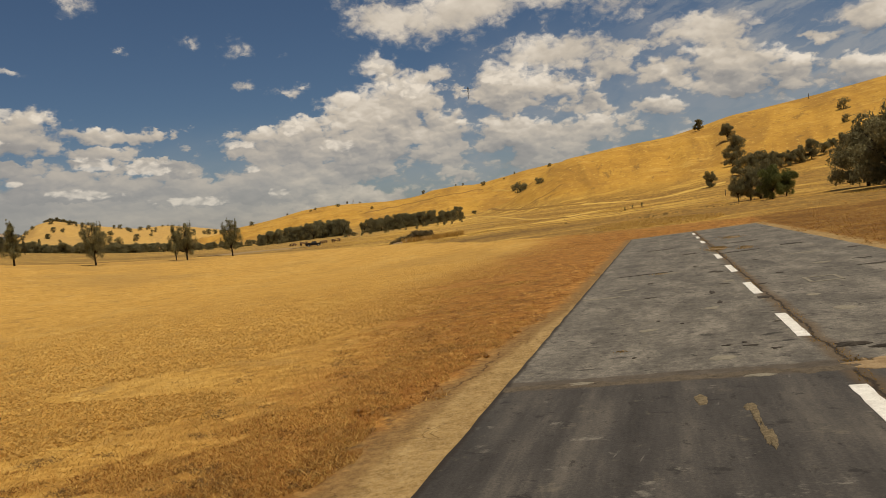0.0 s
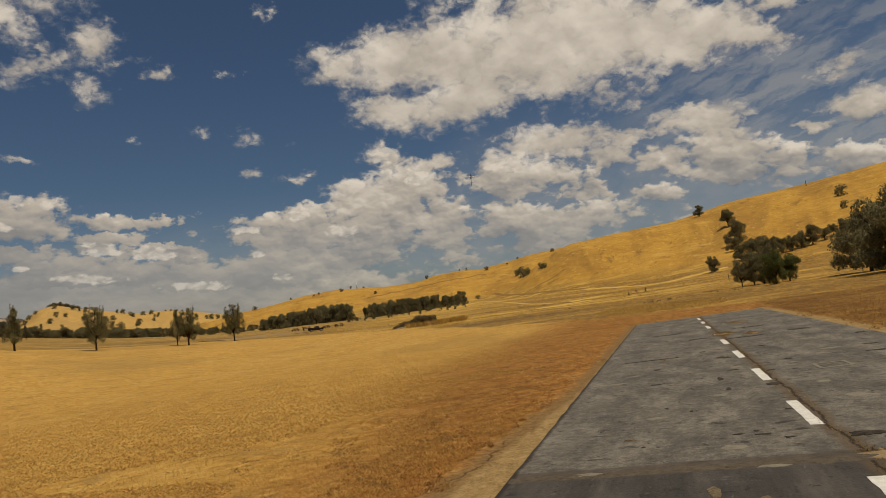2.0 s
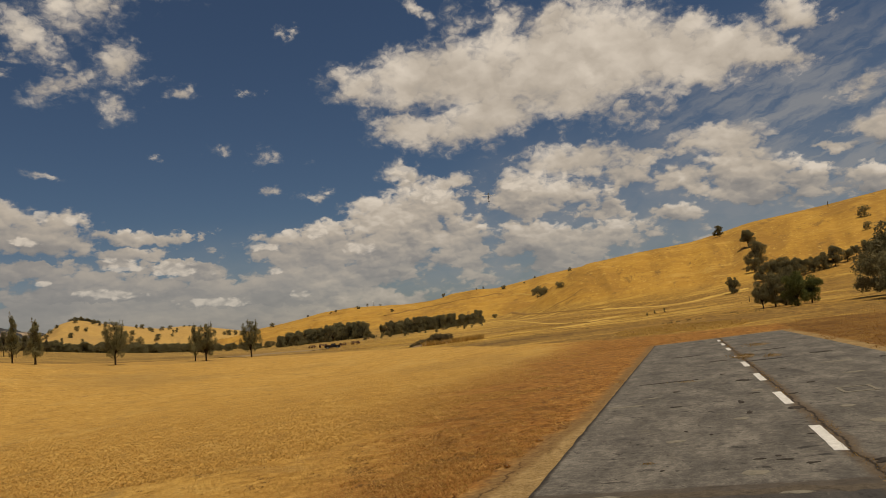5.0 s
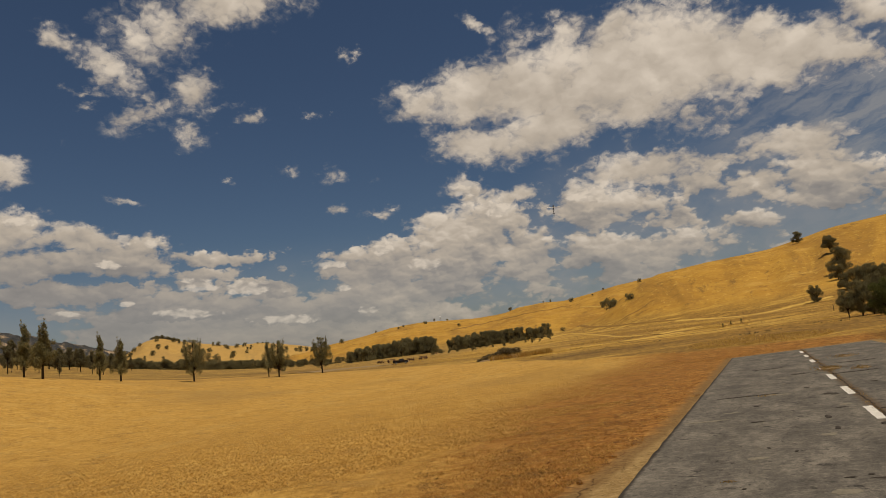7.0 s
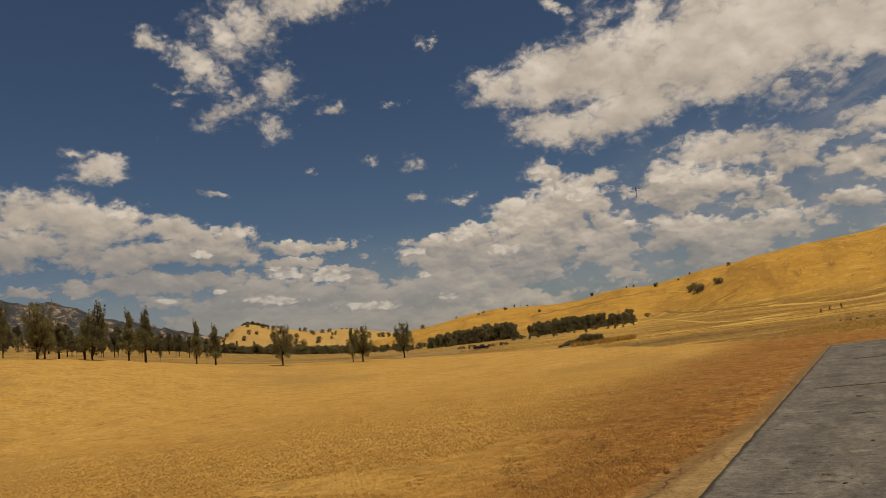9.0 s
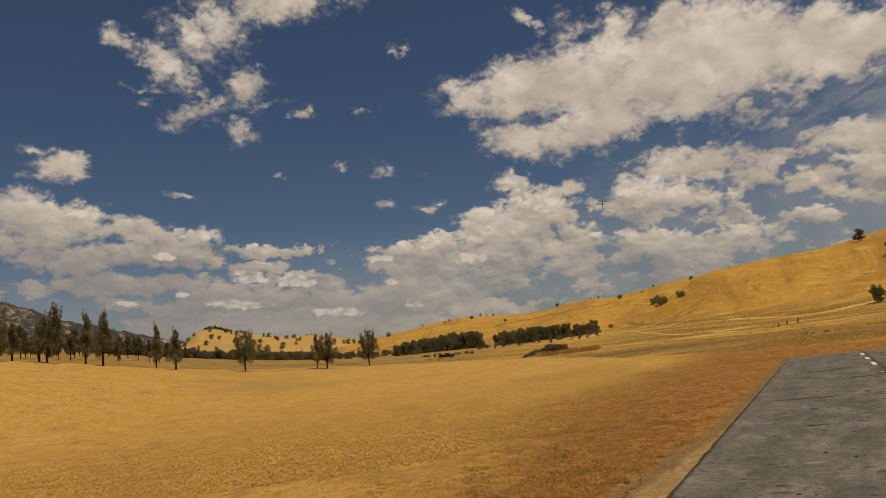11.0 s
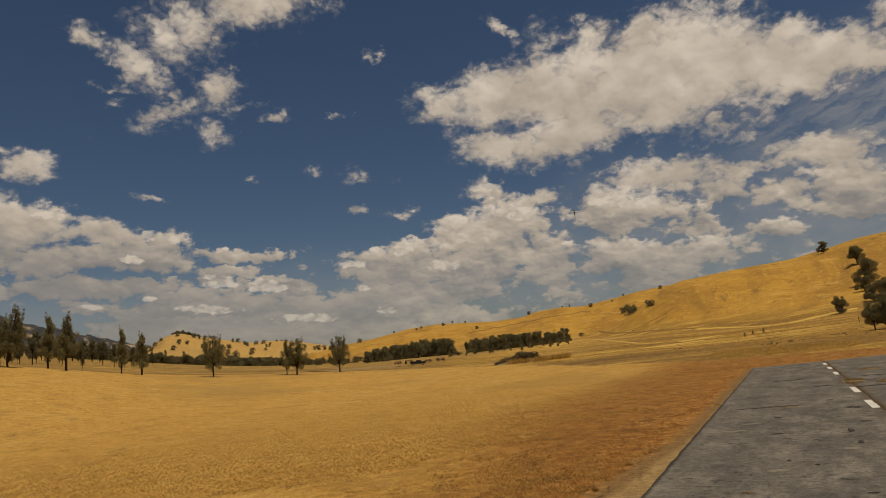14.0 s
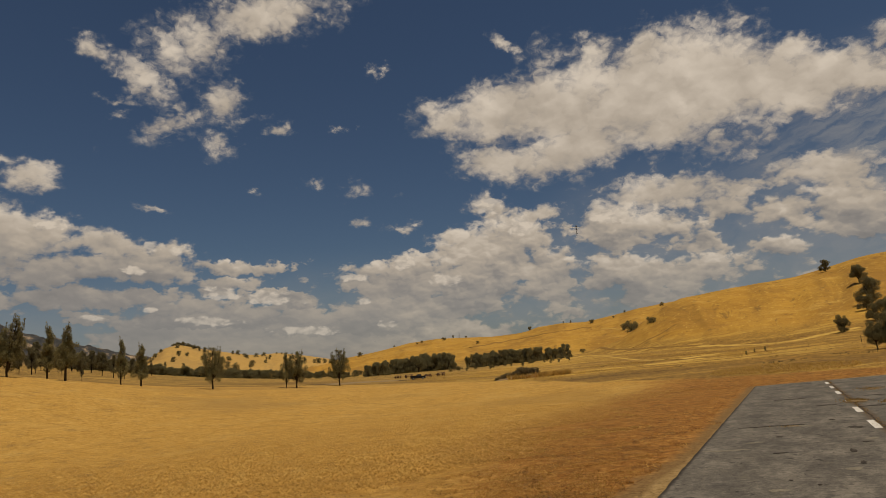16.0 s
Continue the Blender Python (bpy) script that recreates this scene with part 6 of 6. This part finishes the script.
tagged(blades("verge_grass", scatter(105, 50000, 10, 48, 9.0, 60, lambda lat, long, r, az: (lat < RIGHT_EDGE - 0.42 - 0.25 * clumpy(lat, long, 1.3, 4)) | (long > FAR_END + 0.4), 0.8), 0.05, 0.014, VERGE_BLADE, 106, 1.4), "short brown grass on the far verge", "grass", kind="stuff")
tagged(blades("field_grass", scatter(109, 230000, -52, 16, 9, 124, lambda lat, long, r, az: on_field(lat, long, r, az) & (lat > 6.6 + 1.5 * clumpy(lat, long, 0.5, 2)), 1.0), 0.03, 0.026, BLADE, 110, 1.6), "dry stubble over the wide mown field", "grass", kind="stuff")
tagged(blades("dead_thatch", scatter(121, 420000, -52, 20, 4.2, 70, lambda lat, long, r, az: on_field(lat, long, r, az) & (clumpy(lat, long, 2.6, 21) + 1.0 * clumpy(lat, long, 9.0, 22) > 1.75), 1.0), 0.018, 0.010, THATCH, 122, 1.8), "dark dead thatch in small patches over the field", "grass", kind="stuff")
in_belt = lambda lat, long, r, az: on_field(lat, long, r, az) & (lat < 3.4 + 4.4 * np.clip((long - 3) / 20, 0, 1) + 0.9 * clumpy(lat, long, 0.9, 2) + 0.7 * clumpy(lat, long, 3.3, 5))
tagged(blades("burnt_thatch", scatter(131, 420000, -48, 24, 4.0, 50, lambda lat, long, r, az: in_belt(lat, long, r, az) & (0.35 * clumpy(lat, long, 3.4, 31) + 0.8 * clumpy(lat, long, 11.0, 32) + 0.8 * clumpy(lat, long, 23.0, 35) > 1.35), 1.0), 0.017, 0.009, CHAR, 132, 1.6), "dark brown crumbs of dead grass beside the runway", "grass", kind="stuff")
tagged(blades("straw_flecks", scatter(133, 120000, -48, 24, 4.0, 50, lambda lat, long, r, az: in_belt(lat, long, r, az) & (0.5 * clumpy(lat, long, 5.0, 33) + clumpy(lat, long, 19.0, 34) > 1.25), 1.0), 0.030, 0.013, BLADE, 134, 1.9), "pale straw flecks on the burnt grass beside the runway", "grass", kind="stuff")
tall = scatter(107, 120000, -12, 48, 46, 210, lambda lat, long, r, az: (r > edge_far(az) * 1.03) & (clumpy(lat, long, 0.12, 6) > np.where(az > 17, 0.75, 0.1)), 1.0)
tagged(blades("tall_grass", tall, 0.13, 0.03, TALL_BLADE, 108, 0.9), "knee-high dry golden grass past the mown field", "grass", kind="stuff")

thistle = scatter(111, 34000, -10, 26, 52, 230, lambda lat, long, r, az: (r > edge_far(az) * 1.08) & (clumpy(lat, long, 0.83, 9) > 1.45) & (clumpy(lat, long, 0.05, 10) > -0.2), 1.0)
tagged(blades("dead_thistles", thistle, 0.17, 0.05, SHRUB_LEAF, 112, 0.5), "dark dead thistles scattered in the rough grass", "thistle", kind="stuff")



def seam_weeds():
    rng = np.random.default_rng(115)
    s = rng.uniform(4.2, 39.5, 1700)
    s = s[np.sin(s * 1.9) + np.sin(s * 0.83 + 1) + rng.normal(0, 0.7, s.size) > -0.2]
    lat = CENTRE - 0.12 + 0.05 * np.sin(s * 2.3) + rng.normal(0, 0.045, s.size)
    return np.array([along(float(a), float(b), TOP) for a, b in zip(lat, s)])


tagged(blades("seam_weeds", seam_weeds(), 0.022, 0.009, WEED, 116, 1.1), "tiny dried orange weeds along the cracked centre seam", "weed", kind="stuff")


def weed(lat, long, half, height, count, seed, mat=WEED, name="weed_clump", label="orange dried weed clump growing out of the asphalt"):
    rng = np.random.default_rng(seed)
    thing = new(name)
    tagged(thing, label, "weed", "weed clumps")
    p = along(lat, long, TOP)
    spots = np.stack([rng.normal(0, half[0] * 0.5, count), rng.normal(0, half[1] * 0.5, count), np.zeros(count)], 1)
    b = blades("dry_tuft", spots, height, 0.012, mat, seed + 1, 0.7)
    b.parent = thing
    tagged(b, kind="stuff")
    bm = bmesh.new()
    tube(bm, [Vector((0, 0, -0.04)), Vector((0, 0, 0.01)), Vector((0, 0, 0.02))], [half[1] * 0.35, half[1] * 0.3, 0.01], 9)
    part("root_ball", bm, EARTH, thing)
    thing.matrix_basis = Matrix.Translation(p) @ pose(0, 0, 0, 0, 0, math.degrees(math.atan2(SIDE.y, SIDE.x))).to_3x3().to_4x4()


for k, (lat, long, hl, hs, h, c) in enumerate(((-1.6, 24.3, 0.36, 1.0, 0.03, 900), (-2.35, 23.4, 0.26, 0.6, 0.03, 320), (-2.6, 29.9, 0.5, 0.9, 0.03, 420), (0.15, 17.95, 0.30, 0.16, 0.015, 200), (0.71, 8.63, 0.08, 0.05, 0.012, 60), (-1.6, 7.3, 0.16, 0.10, 0.012, 120))):
    weed(lat, long, (hl, hs), h, c, 200 + k * 3)
for k, (lat, long, h) in enumerate(((2.6, 9.1, 0.022), (3.4, 6.6, 0.025), (2.55, 11.0, 0.022))):
    weed(lat, long, (0.05, 0.05), h, 50, 300 + k * 3, RED_BLADE, "weed_tuft", "small brown weed tuft on bare earth")


# ---------------------------------------------------------------- straws and clods lying about
def straw_pieces():
    rng = np.random.default_rng(401)
    for k in range(60):
        r, az = rng.uniform(4.6, 14), math.radians(rng.uniform(-38, 16))
        x, y = r * math.sin(az), r * math.cos(az)
        lat = x * SIDE.x + y * SIDE.y
        if lat < 3.3:
            continue
        bm = bmesh.new()
        n = rng.uniform(0.06, 0.30)
        t = rng.uniform(0, math.pi)
        d = Vector((math.cos(t), math.sin(t), 0)) * n
        tube(bm, [-d, Vector((0, 0, 0.012)), d], [0.003, 0.004, 0.002], 4)
        ob = part("straw_stalk", bm, BLADE)
        ob.location = (x, y, float(land(x, y, False)) + 0.012)
        tagged(ob, "loose pale straw stalk lying on mown grass", "straw", "loose straws")
    for k in range(22):
        lat, long = rng.uniform(2.1, 3.6), rng.uniform(4.5, 14.0)
        bm = bmesh.new()
        bmesh.ops.create_icosphere(bm, subdivisions=2, radius=rng.uniform(0.008, 0.02))
        for v in bm.verts:
            v.co *= 1 + 0.5 * noise.noise(v.co * 40 + Vector((k, 0, 0)))
            v.co.z *= 0.6
        ob = part("earth_clod", bm, CLOD)
        ob.location = along(lat, long, 0.004)
        tagged(ob, "small dry earth clod on the bare verge", "clod", "earth clods")


straw_pieces()
